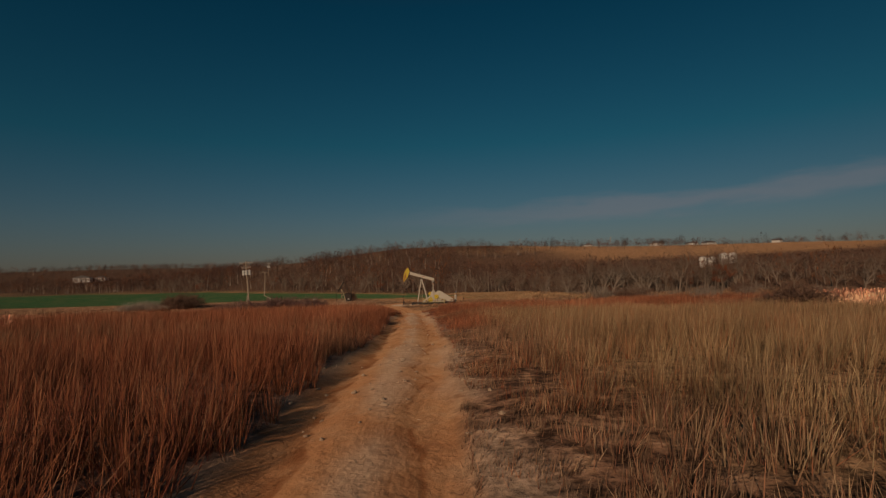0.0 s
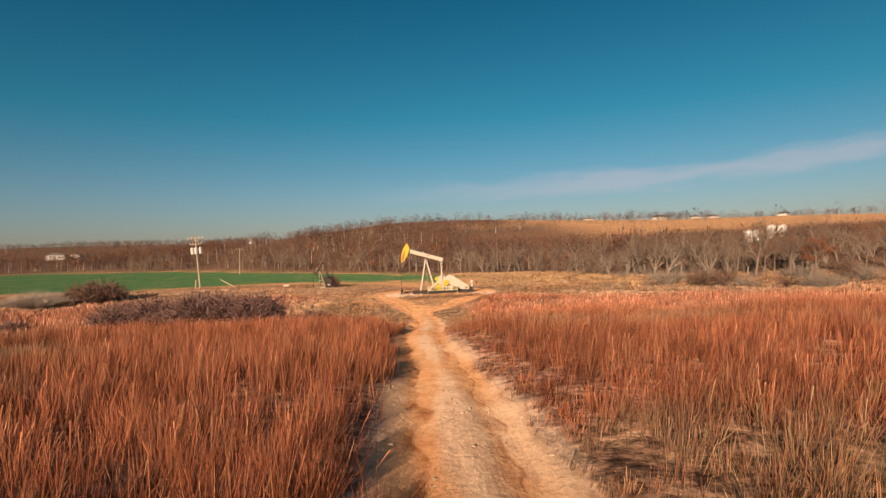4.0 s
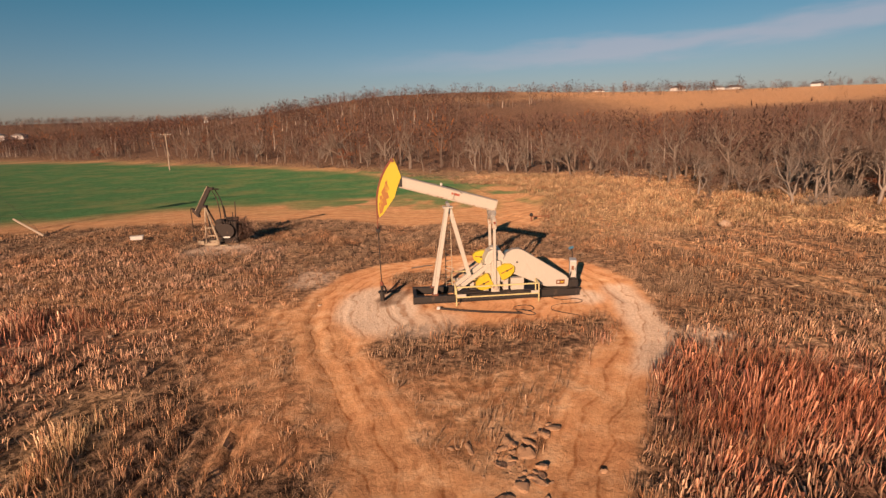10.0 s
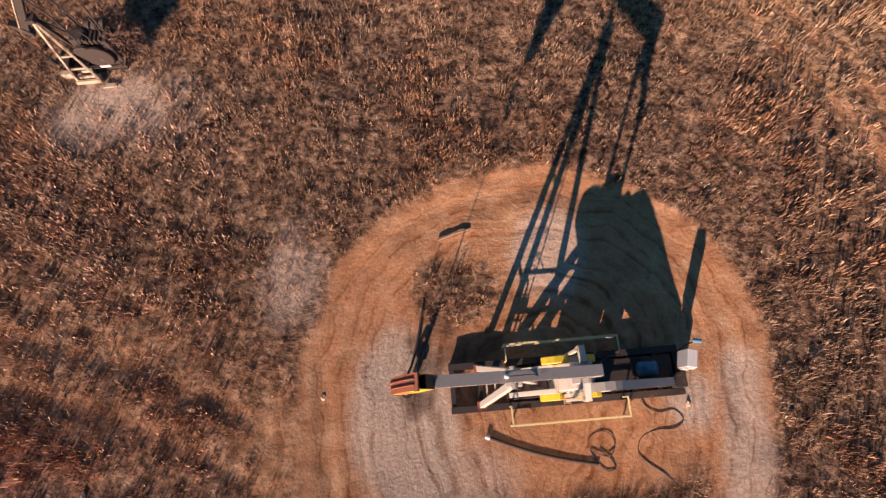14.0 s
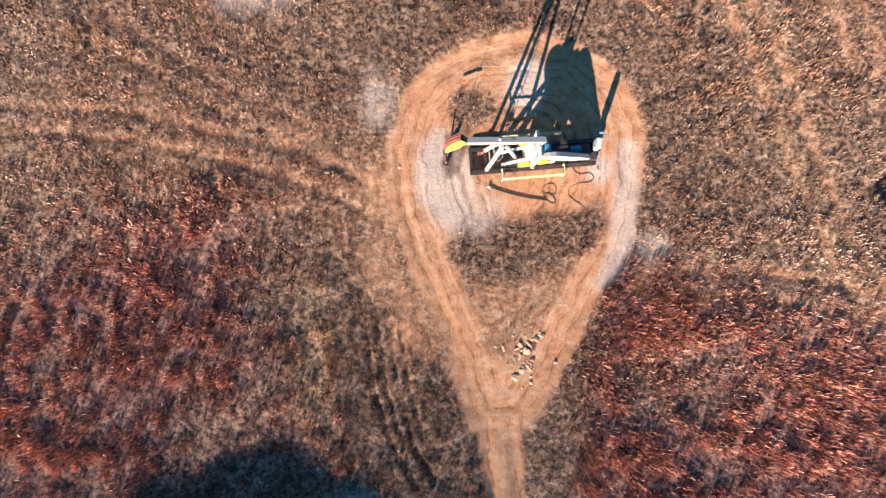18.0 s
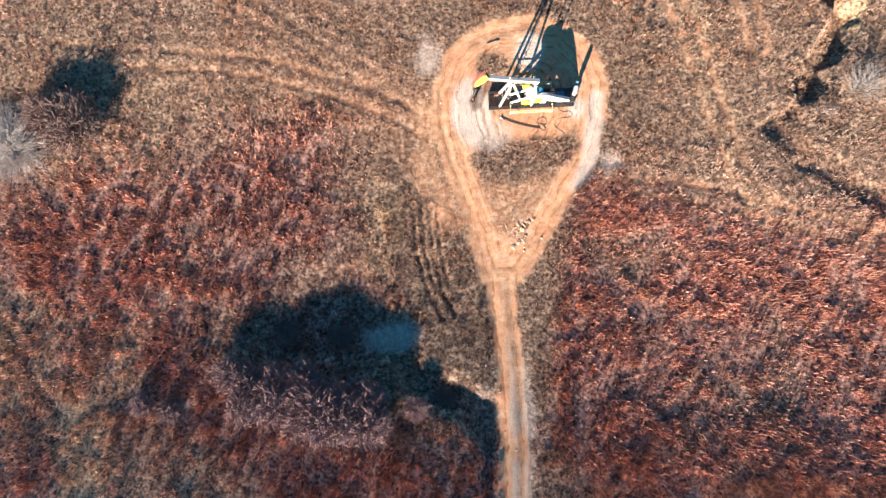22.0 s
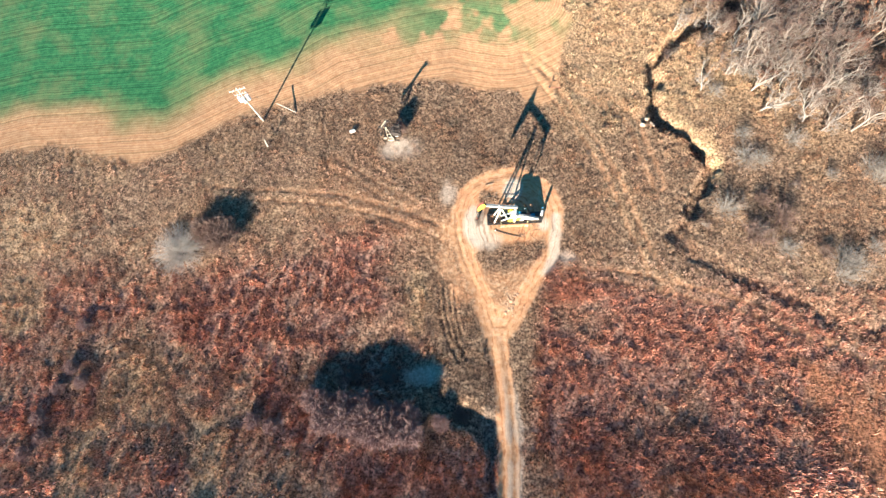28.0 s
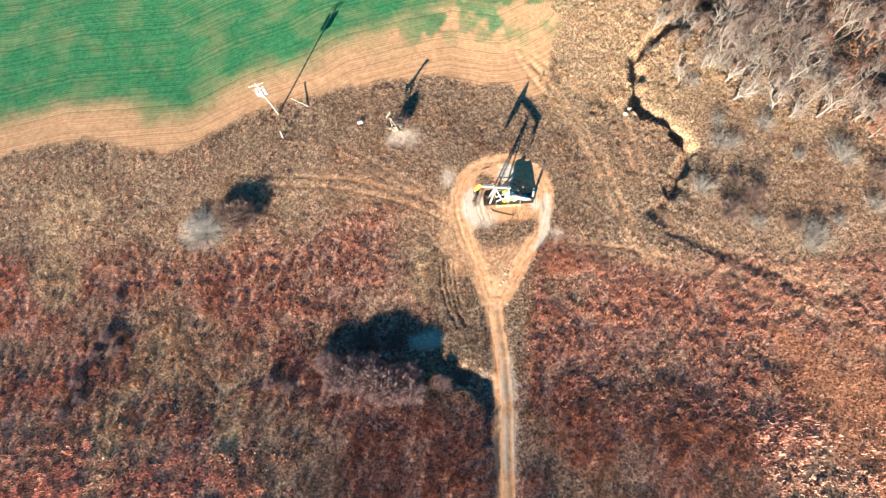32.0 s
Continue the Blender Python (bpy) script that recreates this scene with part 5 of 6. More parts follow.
# tail bearing, equaliser, pitmans, cranks
part("tail_bearing", rod(box(BM(), (-0.28, YC - 0.17, 4.0), (0.10, YC + 0.17, 4.2)), (-0.09, YC - 0.3, 4.02), (-0.09, YC + 0.3, 4.02), 0.15, n=16), M_GREYTOP, pj)
part("equaliser", bevel(bar(bar(BM(), (-0.09, YC - 0.72, 3.75), (-0.09, YC, 3.98), 0.18, 0.24), (-0.09, YC, 3.98), (-0.09, YC + 0.72, 3.75), 0.18, 0.24), 0.015), M_CREAM, pj)
PIN = Vector((-0.08, 0, 0.62))
SHAFT = Vector((0.0, YC, 1.62))
for s in (-1, 1):
    y = YC + s * 0.70
    pit = part("pitman_arm", bevel(bar(BM(), (-0.08, y, 3.55), (PIN.x, y, 0.62), 0.09, 0.13), 0.012), M_CREAM, pj)
    part("pitman_fork", bevel(bar(BM(), (-0.08, y, 3.84), (-0.08, y, 3.42), 0.16, 0.2), 0.02), M_CREAMRUST, pit)
    part("fork_pin", rod(BM(), (-0.08, y - 0.11, 3.72), (-0.08, y + 0.11, 3.72), 0.06), M_RUST, pit, "red-rusted fork pin")
    part("wrist_pin", rod(BM(), (PIN.x, y - 0.12, PIN.z), (PIN.x, y + 0.12, PIN.z), 0.12, n=14), M_CREAMRUST, pit)
    yc = YC + s * 0.56
    crank = part("crank_arm", prism(BM(), [(-0.2, 1.86), (0.2, 1.86), (0.24, 1.6), (0.13, 0.33), (-0.25, 0.33), (-0.24, 1.6)], yc - 0.06, yc + 0.06), M_CREAM, pj)
    for cx, cz, turn_ in (((-0.62, 0.80, 205), (0.50, 1.38, 25)) if s < 0 else ((-0.58, 1.82, 170), (0.52, 1.24, -10))):
        ca, sa_ = math.cos(radians(turn_)), math.sin(radians(turn_))
        leaf_ = [(-0.40, -0.34), (-0.22, -0.36), (0.06, -0.33), (0.30, -0.20), (0.40, -0.03), (0.40, 0.03), (0.30, 0.20), (0.06, 0.33), (-0.22, 0.36), (-0.40, 0.34)]
        cw = part("counterweight", bevel(prism(BM(), [(cx + u * ca - v * sa_, cz + u * sa_ + v * ca) for u, v in leaf_], yc - 0.12, yc + 0.12), 0.02), M_YELLOW, crank, "yellow lobed counterweight")
        part("weight_bolt", rod(BM(), (cx, yc - 0.15, cz), (cx, yc + 0.15, cz), 0.05, n=6), M_OILY, cw)
        part("weight_rib", bar(BM(), (cx - 0.3 * ca, yc - 0.125, cz - 0.3 * sa_), (cx + 0.3 * ca, yc - 0.125, cz + 0.3 * sa_), 0.02, 0.04), M_RUST, cw)
    brace = part("gearbox_brace", bevel(bar(BM(), (-1.94, YC + s * 0.38, 0.44), (-0.42, YC + s * 0.38, 1.56), 0.16, 0.2), 0.012), M_CREAM, pj)
    part("brace_foot", box(BM(), (-2.08, YC + s * 0.38 - 0.12, 0.35), (-1.8, YC + s * 0.38 + 0.12, 0.46)), M_OILY, pj)
gb = [(-0.52, 0.75), (0.62, 0.75), (0.66, 1.3), (0.5, 1.95), (0.28, 2.30), (-0.05, 2.40), (-0.34, 2.26), (-0.52, 1.9)]
gear = part("gearbox", bevel(prism(BM(), gb, YC - 0.42, YC + 0.42), 0.05, 2), M_CREAM, pj)
part("gearbox_seam", box(BM(), (-0.60, YC - 0.45, 1.58), (0.70, YC + 0.45, 1.66)), M_CREAM, gear)
for s in (-1, 1):
    part("bearing_cap", rod(BM(), (0, YC + s * 0.42, 1.62), (0, YC + s * 0.49, 1.62), 0.26, n=18), M_CREAM, gear)
    for k in range(5):
        part("seam_bolt", rod(BM(), (-0.5 + 0.25 * k, YC + s * 0.43, 1.54), (-0.5 + 0.25 * k, YC + s * 0.43, 1.70), 0.02, n=6), M_OILY, gear)
part("inspection_cover", bevel(box(BM(), (-0.22, YC - 0.25, 2.36), (0.18, YC + 0.25, 2.45)), 0.015), M_CREAM, gear)
for x in (-0.6, 0.36):
    part("gearbox_stand", box(BM(), (x, YC - 0.4, 0.35), (x + 0.25, YC + 0.4, 0.77)), M_CREAM, pj)
part("sheave_cover", rod(BM(), (0.72, YC - 0.1, 1.95), (0.72, YC + 0.3, 1.95), 0.22, n=20), M_BLUE, pj, "blue painted brake drum")
part("guard_stand", bevel(box(BM(), (0.72, 0.32, 0.36), (1.35, 0.62, 0.95)), 0.015), M_CREAM, pj)

# belt guard over sheave and motor
gl = [(0.34, 1.55), (0.36, 1.9), (0.52, 2.2), (0.80, 2.36), (1.12, 2.36), (1.34, 2.26), (3.40, 0.92), (3.54, 0.74), (3.52, 0.44), (3.40, 0.38), (2.42, 0.44), (0.62, 1.26)]
guard = part("belt_guard", bevel(prism(BM(), gl, 0.34, 0.58), 0.012), M_CREAM, pj, "large cream sheet-metal belt guard")
for (x0, z0), (x1, z1) in zip(gl[1:7], gl[2:8]):
    part("guard_rim", bar(BM(), (x0, 0.46, z0 + 0.012), (x1, 0.46, z1 + 0.012), 0.27, 0.016), M_GREYTOP, guard)
# Solid black disc, painting the shade inside a hole onto the guard.
part("dark_hole_disc", rod(BM(), (1.02, 0.333, 1.72), (1.02, 0.345, 1.72), 0.05, n=12), M_OILY, guard)
part("warning_plate", box(BM(), (2.92, 0.330, 0.52), (3.34, 0.338, 0.74)), M_STICKER, guard, "brown and orange warning plate")
part("warning_mark", rod(BM(), (3.03, 0.326, 0.63), (3.03, 0.330, 0.63), 0.06, n=12), M_CREAM, guard)
part("warning_bar", box(BM(), (3.13, 0.326, 0.60), (3.30, 0.330, 0.65)), M_YELLOW, guard)

mot = part("motor", rod(BM(), (2.38, 0.95, 0.84), (2.98, 0.95, 0.84), 0.22, n=20), M_BLUE, pj, "blue electric motor")
for k in range(7):
    part("cooling_fin", rod(BM(), (2.43 + 0.08 * k, 0.95, 0.84), (2.45 + 0.08 * k, 0.95, 0.84), 0.24, n=20), M_BLUE, mot)
part("motor_foot", box(BM(), (2.3, 0.75, 0.36), (3.1, 1.25, 0.60)), M_OILY, mot)
part("terminal_box", bevel(box(BM(), (2.55, 0.86, 1.04), (2.85, 1.10, 1.20)), 0.02), M_BLUE, mot)
part("brake_cable", hose(BM(), spline([(0.8, 1.1, 1.9), (1.1, 1.3, 1.5), (1.5, 1.45, 1.2), (1.9, 1.5, 0.7)], 5), 0.016), M_RUBBER, pj)
part("brake_lever", bar(BM(), (3.62, 0.75, 0.36), (3.78, 0.72, 1.0), 0.03, 0.05), M_OILY, pj)
part("tail_step", bevel(box(BM(), (3.55, 0.25, 0.36), (3.98, 0.7, 0.72)), 0.02), M_OILY, pj)

# guard rails of the cranks
for s, ys in ((-1, -0.52), (1, 2.15)):
    ye = 0.1 if s < 0 else 1.6
    rail = part("guard_rail", bar(BM(), (-2.0, ys, 0.90), (1.86, ys, 0.90), 0.05, 0.06), M_RAIL, pj, "pale yellow crank guard rail")
    part("lower_rail", bar(BM(), (-2.0, ys, 0.42), (1.86, ys, 0.42), 0.05, 0.05), M_RAIL, rail)
    part("rail_plate", box(BM(), (-1.98, ys - 0.03, 0.44), (-1.55, ys + 0.03, 0.56)), M_CREAM, rail)
    part("rail_plate", box(BM(), (1.5, ys - 0.03, 0.44), (1.86, ys + 0.03, 0.56)), M_CREAM, rail)
    for x in (-2.0, 1.86):
        part("rail_post", bar(BM(), (x, ys, 0.0), (x, ys, 0.92), 0.05, 0.05), M_RAIL, rail)
        part("rail_arm", bar(BM(), (x, ys, 0.90), (x, ye, 0.92), 0.045, 0.05), M_RAIL, rail)
        part("rail_strut", bar(BM(), (x, ye, 0.36), (x, ye, 0.94), 0.045, 0.05), M_RAIL, rail)

# ---- wellhead ----
well = thing("wellhead", "black oily wellhead with flow pipes below the polished rod", "wellhead", at=(XR, YC, 0))
part("casing", rod(BM(), (0, 0, -0.1), (0, 0, 0.45), 0.11, n=14), M_OILY, well)
part("flange", rod(BM(), (0, 0, 0.42), (0, 0, 0.50), 0.19, n=16), M_OILY, well)
part("pumping_tee", rod(rod(BM(), (0, 0, 0.5), (0, 0, 0.82), 0.07), (0.0, 0, 0.62), (0, 0.35, 0.62), 0.05), M_OILY, well)
part("stuffing_box", rod(BM(), (0, 0, 0.80), (0, 0, 0.98), 0.095, 0.07, n=12), M_RUST, well)
part("flow_line", hose(BM(), spline([(0, 0.35, 0.62), (0.1, 0.7, 0.5), (0.2, 1.0, 0.12), (0.5, 2.0, 0.06), (0.75, 3.2, 0.05)], 5), 0.045), M_OILY, well)
part("valve", bevel(box(BM(), (-0.07, 0.16, 0.54), (0.07, 0.30, 0.70)), 0.02), M_RUST, well)
part("valve_wheel", rod(BM(), (0, 0.23, 0.78), (0, 0.23, 0.80), 0.10, n=14), M_RUST, well)
part("bleed_pipe", hose(BM(), spline([(0.1, 0.1, 0.3), (0.35, 0.5, 0.28), (0.5, 1.2, 0.10), (1.0, 2.2, 0.06)], 5), 0.03), M_OILY, well)

# ---- electric box at the skid's end ----
eb = thing("control_cabinet", "white steel motor control cabinet on two posts", "electric box", at=(3.98, 1.12, 0), turn=-14)
cab = part("cabinet", bevel(box(BM(), (-0.16, -0.30, 0.62), (0.16, 0.30, 1.52)), 0.02), M_CAN, eb)
part("door", bevel(box(BM(), (-0.13, -0.325, 0.68), (0.13, -0.30, 1.46)), 0.008), M_CREAM, cab)
part("door_handle", box(BM(), (0.08, -0.35, 1.02), (0.11, -0.325, 1.16)), M_OILY, cab)
part("meter_plate", box(BM(), (-0.08, -0.332, 1.05), (0.04, -0.325, 1.25)), M_STICKER, cab)
for y in (-0.2, 0.28):
    part("post", rod(BM(), (0, y, -0.2), (0, y, 0.64), 0.035, n=8), M_CAN, eb)
part("conduit", hose(BM(), spline([(0, 0.34, 0.1), (0.0, 0.5, 0.9), (0, 0.52, 1.7), (-0.1, 0.5, 1.95)], 5), 0.022), M_OILY, eb)
part("weather_head", rod(BM(), (-0.18, 0.5, 1.92), (0.05, 0.5, 2.02), 0.07, n=10), M_BLUE, eb)
part("motor_cable", hose(BM(), spline([(-0.18, -0.1, 0.66), (-0.6, -0.15, 0.45), (-1.0, -0.15, 0.7), (-1.4, -0.1, 1.1)], 5), 0.016), M_RUBBER, eb)

# ---- loose things on the pad ----
pp = thing("pipe", "thick rusty pipe lying on the clay beside the skid", "pipe")
part("tube", hose(BM(), spline([(-2.8, -0.85, 0.05), (-1.6, -1.35, 0.04), (-0.4, -1.72, 0.035), (0.75, -1.98, 0.03)], 5), 0.058, 10), M_OLDIRON, pp)
part("end_cap", rod(BM(), (-2.92, -0.80, 0.06), (-2.78, -0.86, 0.06), 0.08, n=12), M_CAN, pp, "pale metal end collar")
hs = tagged(part("hose", hose(BM(), spline([(0.5, -1.45, 0.02), (0.55, -1.15, 0.02), (0.9, -0.95, 0.02), (1.3, -1.05, 0.02), (1.4, -1.45, 0.02), (1.15, -1.75, 0.05), (0.8, -1.65, 0.05), (0.55, -1.5, 0.05), (0.7, -1.85, 0.02), (1.0, -2.2, 0.02), (1.3, -2.15, 0.02), (1.2, -1.85, 0.02), (0.85, -1.55, 0.05)], 6), 0.016), M_RUBBER), "black rubber hose lying in loops on the clay", "hose", "hoses on the pad")
hs2 = tagged(part("hose", hose(BM(), spline([(2.2, -0.05, 0.02), (2.45, 0.05, 0.05), (2.7, -0.3, 0.02), (3.1, -0.5, 0.02), (3.6, -0.45, 0.02), (3.85, -0.8, 0.02), (3.5, -1.05, 0.02), (2.9, -1.05, 0.02), (2.35, -1.25, 0.02), (2.15, -1.7, 0.02), (2.45, -2.1, 0.02), (2.9, -2.45, 0.02), (3.3, -2.9, 0.02)], 6), 0.016), M_RUBBER), "black rubber hose snaking over the clay", "hose", "hoses on the pad")
st = tagged(part("stick", hose(BM(), spline([(-4.0, 6.4, 0.05), (-3.5, 6.55, 0.06), (-3.1, 6.65, 0.09), (-2.75, 6.75, 0.05)], 4), 0.04), M_BARK), "dark broken branch lying on the loop", "branch")


def rubble(name, spots, label, category, group, seed, material=None, flat=0.5):
    r = np.random.default_rng(seed)
    for x, y, s in spots:
        b = BM()
        bmesh.ops.create_icosphere(b, subdivisions=2, radius=1.0)
        ph = r.uniform(0, 6, 3)
        for v in b.verts:
            k = 1 + 0.24 * math.sin(3.1 * v.co.x + ph[0]) + 0.2 * math.sin(3.7 * v.co.y + ph[1]) + 0.16 * math.sin(4.3 * v.co.z + ph[2])
            v.co = Vector((v.co.x * k, v.co.y * k * 0.75, v.co.z * k * flat)) * s
        ob = part(name, b, material or M_STONE)
        ob.matrix_basis = pose(x, y, zh(x, y) + s * flat * 0.35, r.normal(0, 12), r.normal(0, 12), r.uniform(0, 360))
        tagged(ob, label, category, group)


rubble("rock", [(float(-1.5 + 0.6 * a), float(-11.7 + 0.85 * b), float(0.05 + 0.19 * c * c)) for a, b, c in zip(*np.random.default_rng(3).normal(0, 1, (2, 46)), np.random.default_rng(4).random(46))], "dried clay clod turned up in the fork of the lane", "clod", "clods in the fork", 5, M_CLOD, 0.28)
rng = np.random.default_rng(12)
rubble("rock", [(float(np.interp(y, [-40, -33, -24], [-5.0, -4.4, -4.3]) + 0.35 * rng.normal()), float(y), float(rng.uniform(0.04, 0.12) * rng.random() + 0.035)) for y in np.linspace(-40, -24, 60)], "dull brown stone on the washed-out edge of the lane", "rock", "rocks along the gully", 6, M_GULLY)
rubble("rock", [(float(rng.uniform(-4.4, -1.2)), float(rng.uniform(-92, -60)), float(rng.uniform(0.02, 0.05))) for _ in range(110)], "small loose stone on the dirt lane", "stone", "stones on the lane", 7)
lane_x = lambda y: float(np.interp(y, [p[1] for p in ROAD], [p[0] for p in ROAD]))
rubble("rock", [(lane_x(y) + float(rng.choice([0.1, 0.1, 1.4, -1.45]) + rng.normal(0, 0.16)), float(y), float(rng.uniform(0.02, 0.05))) for y in rng.uniform(-88, -28, 170)], "small pale stone in the gravel of the lane", "stone", "stones on the lane", 9)
rubble("rock", [(-8.5, 0.95, 0.12), (-16.9, -1.6, 0.16), (-4.9, -3.6, 0.1), (4.1, -0.3, 0.1), (21.0, 15.5, 0.5), (22.4, 15.6, 0.42), (21.6, 16.4, 0.35)], "pale lump of stone lying in the weeds", "rock", "scattered stones", 8)

mk = thing("pipe_stand", "rusty pipe stand with a valve in the pale grass", "pipe stand", at=(7.2, 23.2, zh(7.8, 23.2)))
part("upright", rod(BM(), (0, 0, -0.2), (0, 0, 0.75), 0.05), M_RUST, mk)
part("cross_pipe", rod(BM(), (-0.1, 0, 0.45), (1.6, -0.2, 0.45), 0.04), M_RUST, mk)
part("upright_thin", rod(BM(), (1.55, -0.2, -0.2), (1.6, -0.2, 0.8), 0.03), M_RUST, mk)
vb = BM()
bmesh.ops.create_uvsphere(vb, u_segments=10, v_segments=8, radius=0.17, matrix=Matrix.Translation((0, 0, 0.6)))
part("valve_body", vb, M_OILY, mk)

tub = thing("trough", "small faded white plastic trough lying in the weeds", "trough", at=(-24.4, 16.6, zh(-24.4, 16.6) + 0.12), turn=14)
part("shell", bevel(box(BM(), (-0.42, -0.18, 0), (0.42, 0.18, 0.26)), 0.05, 2), M_PLASTIC, tub)
part("rim", bevel(box(BM(), (-0.46, -0.22, 0.24), (0.46, 0.22, 0.29)), 0.02), M_PLASTIC, tub)

# ---- the old pumpjack ----
oz = zh(-18.6, 15.8)
old = thing("old_pumpjack", "small abandoned rusty pumpjack beside the wheat", "pumpjack", at=(-18.9, 15.9, oz))
for y in (-0.45, 0.45):
    part("skid_beam", ibeam(BM(), (-0.5, y, 0.14), (2.2, y, 0.14), 0.14, 0.26), M_OLDIRON, old)
for x in (-0.4, 0.5, 1.3, 2.1):
    part("cross_member", box(BM(), (x - 0.06, -0.38, 0.06), (x + 0.06, 0.38, 0.24)), M_OLDIRON, old)
for x0, x1, y0, y1, h in ((0.05, 1.15, -1.12, -0.98, 0.20), (0.10, 1.10, -0.92, -0.80, 0.26), (-0.55, -0.1, -0.75, -0.5, 0.3), (0.25, 0.8, -0.66, -0.5, 0.3)):
    part("foot_block", bevel(box(BM(), (x0, y0, 0.02), (x1, y1, h)), 0.02), M_OLDPALE, old, "faded yellow timber block")
for sx, sy, mt in ((0.15, -1.0, M_OLDPALE), (1.05, -1.0, M_OLDPALE), (0.1, 0.5, M_OLDIRON), (0.95, 0.5, M_OLDIRON)):
    part("leg", bevel(bar(BM(), (sx, sy, 0.2), (0.05 + 0.04 * sx, sy * 0.12, 2.72), 0.09, 0.12), 0.01), mt, old)
for z in (0.7, 1.25):
    f = (z - 0.2) / 2.52
    part("leg_brace", bar(BM(), (0.15 - 0.1 * f, -1.0 + 0.88 * f, z), (1.05 - 0.96 * f, -1.0 + 0.88 * f, z), 0.05, 0.07), M_OLDPALE, old)
part("saddle", bevel(box(BM(), (-0.16, -0.2, 2.66), (0.18, 0.2, 2.84)), 0.02), M_OLDIRON, old)
part("walking_beam", bevel(bar(BM(), (-0.62, 0, 2.22), (0.52, 0, 4.10), 0.20, 0.30), 0.02), M_OLDIRON, old)
part("beam_flange", bar(BM(), (-0.68, 0, 2.42), (0.40, 0, 4.22), 0.27, 0.04), M_OLDPALE, old)
oarc = [(0.1 + 1.05 * math.cos(radians(a)), 2.85 + 1.05 * math.sin(radians(a))) for a in np.linspace(188, 240, 9)]
part("horse_head", bevel(prism(BM(), oarc + [(-0.40, 2.12), (-0.55, 2.35), (-0.75, 2.58)], -0.14, 0.14), 0.015), M_OLDIRON, old)
part("tail_cap", bevel(box(BM(), (0.46, -0.18, 3.92), (0.80, 0.18, 4.12)), 0.02), M_OLDIRON, old)
part("tail_pin", rod(BM(), (0.75, -0.12, 4.02), (1.15, 0.1, 3.96), 0.045), M_OLDIRON, old)
for s in (-1, 1):
    part("pitman_arm", hose(BM(), spline([(0.8, s * 0.3, 3.9), (1.1, s * 0.36, 3.1), (1.2, s * 0.42, 1.9), (1.05, s * 0.42, 1.2)], 4), 0.035), M_OLDIRON, old)
    cr = part("crank_arm", bar(BM(), (1.2, s * 0.46, 1.5), (1.05, s * 0.46, 0.75), 0.1, 0.18), M_OLDIRON, old)
    part("counterweight", bevel(rod(BM(), (1.1, s * 0.46 - 0.1, 1.15), (1.1, s * 0.46 + 0.1, 1.15), 0.42, n=16), 0.03), M_OLDIRON, cr)
part("gearbox", bevel(box(BM(), (0.75, -0.3, 0.25), (1.35, 0.3, 1.75)), 0.06, 2), M_OLDIRON, old)
eng = part("engine", bevel(box(BM(), (1.25, -0.42, 0.25), (2.05, 0.42, 1.35)), 0.08, 2), M_OLDIRON, old)
for k in range(4):
    part("cylinder_head", bevel(box(BM(), (1.3 + 0.18 * k, -0.3, 1.33), (1.43 + 0.18 * k, 0.25, 1.62)), 0.03), M_OLDIRON, eng)
part("flywheel", bevel(rod(BM(), (1.55, -0.62, 0.95), (1.55, -0.46, 0.95), 0.55, n=24), 0.03), M_OLDIRON, eng, "black iron flywheel")
part("fuel_tank", rod(BM(), (1.3, 0.55, 1.55), (2.1, 0.55, 1.55), 0.26, n=16), M_OLDIRON, eng)
part("radiator", bevel(box(BM(), (2.02, -0.4, 0.3), (2.22, 0.4, 1.6)), 0.03), M_OLDIRON, eng)
part("plate", box(BM(), (1.3, -0.68, 0.45), (1.75, -0.65, 0.56)), M_PLASTIC, eng)
for x, y, z, dx in ((1.45, 0.1, 2.7, -0.12), (2.0, 0.2, 3.0, 0.15), (1.8, 0.3, 2.2, 0.05), (1.65, -0.2, 2.1, -0.2)):
    part("exhaust", rod(BM(), (x, y, 1.3), (x + dx, y, z), 0.035), M_OLDIRON, eng)
part("polished_rod", rod(BM(), (-1.03, 0, 0.3), (-1.02, 0, 2.6), 0.03), M_OLDIRON, old)
part("casing", rod(BM(), (-1.03, 0, -0.1), (-1.03, 0, 0.5), 0.12), M_OLDIRON, old)
part("plank", bevel(box(BM(), (1.2, -1.4, 0.02), (1.8, -1.2, 0.08)), 0.01), M_OLDPALE, old)
# Brush copy added to make the engine's dark mass larger.
e = copy_thing(darkb, pose(-16.8, 16.5, oz - 0.1))
e.scale = (0.34, 0.34, 0.6)
tagged(e, "dark brush added to bulk out the old engine")
e = copy_thing(BUSHES[2], pose(-17.2, 16.7, oz - 0.1))
e.scale = (1.1,) * 3
tagged(e, "leafless shrub growing round the old pumpjack")


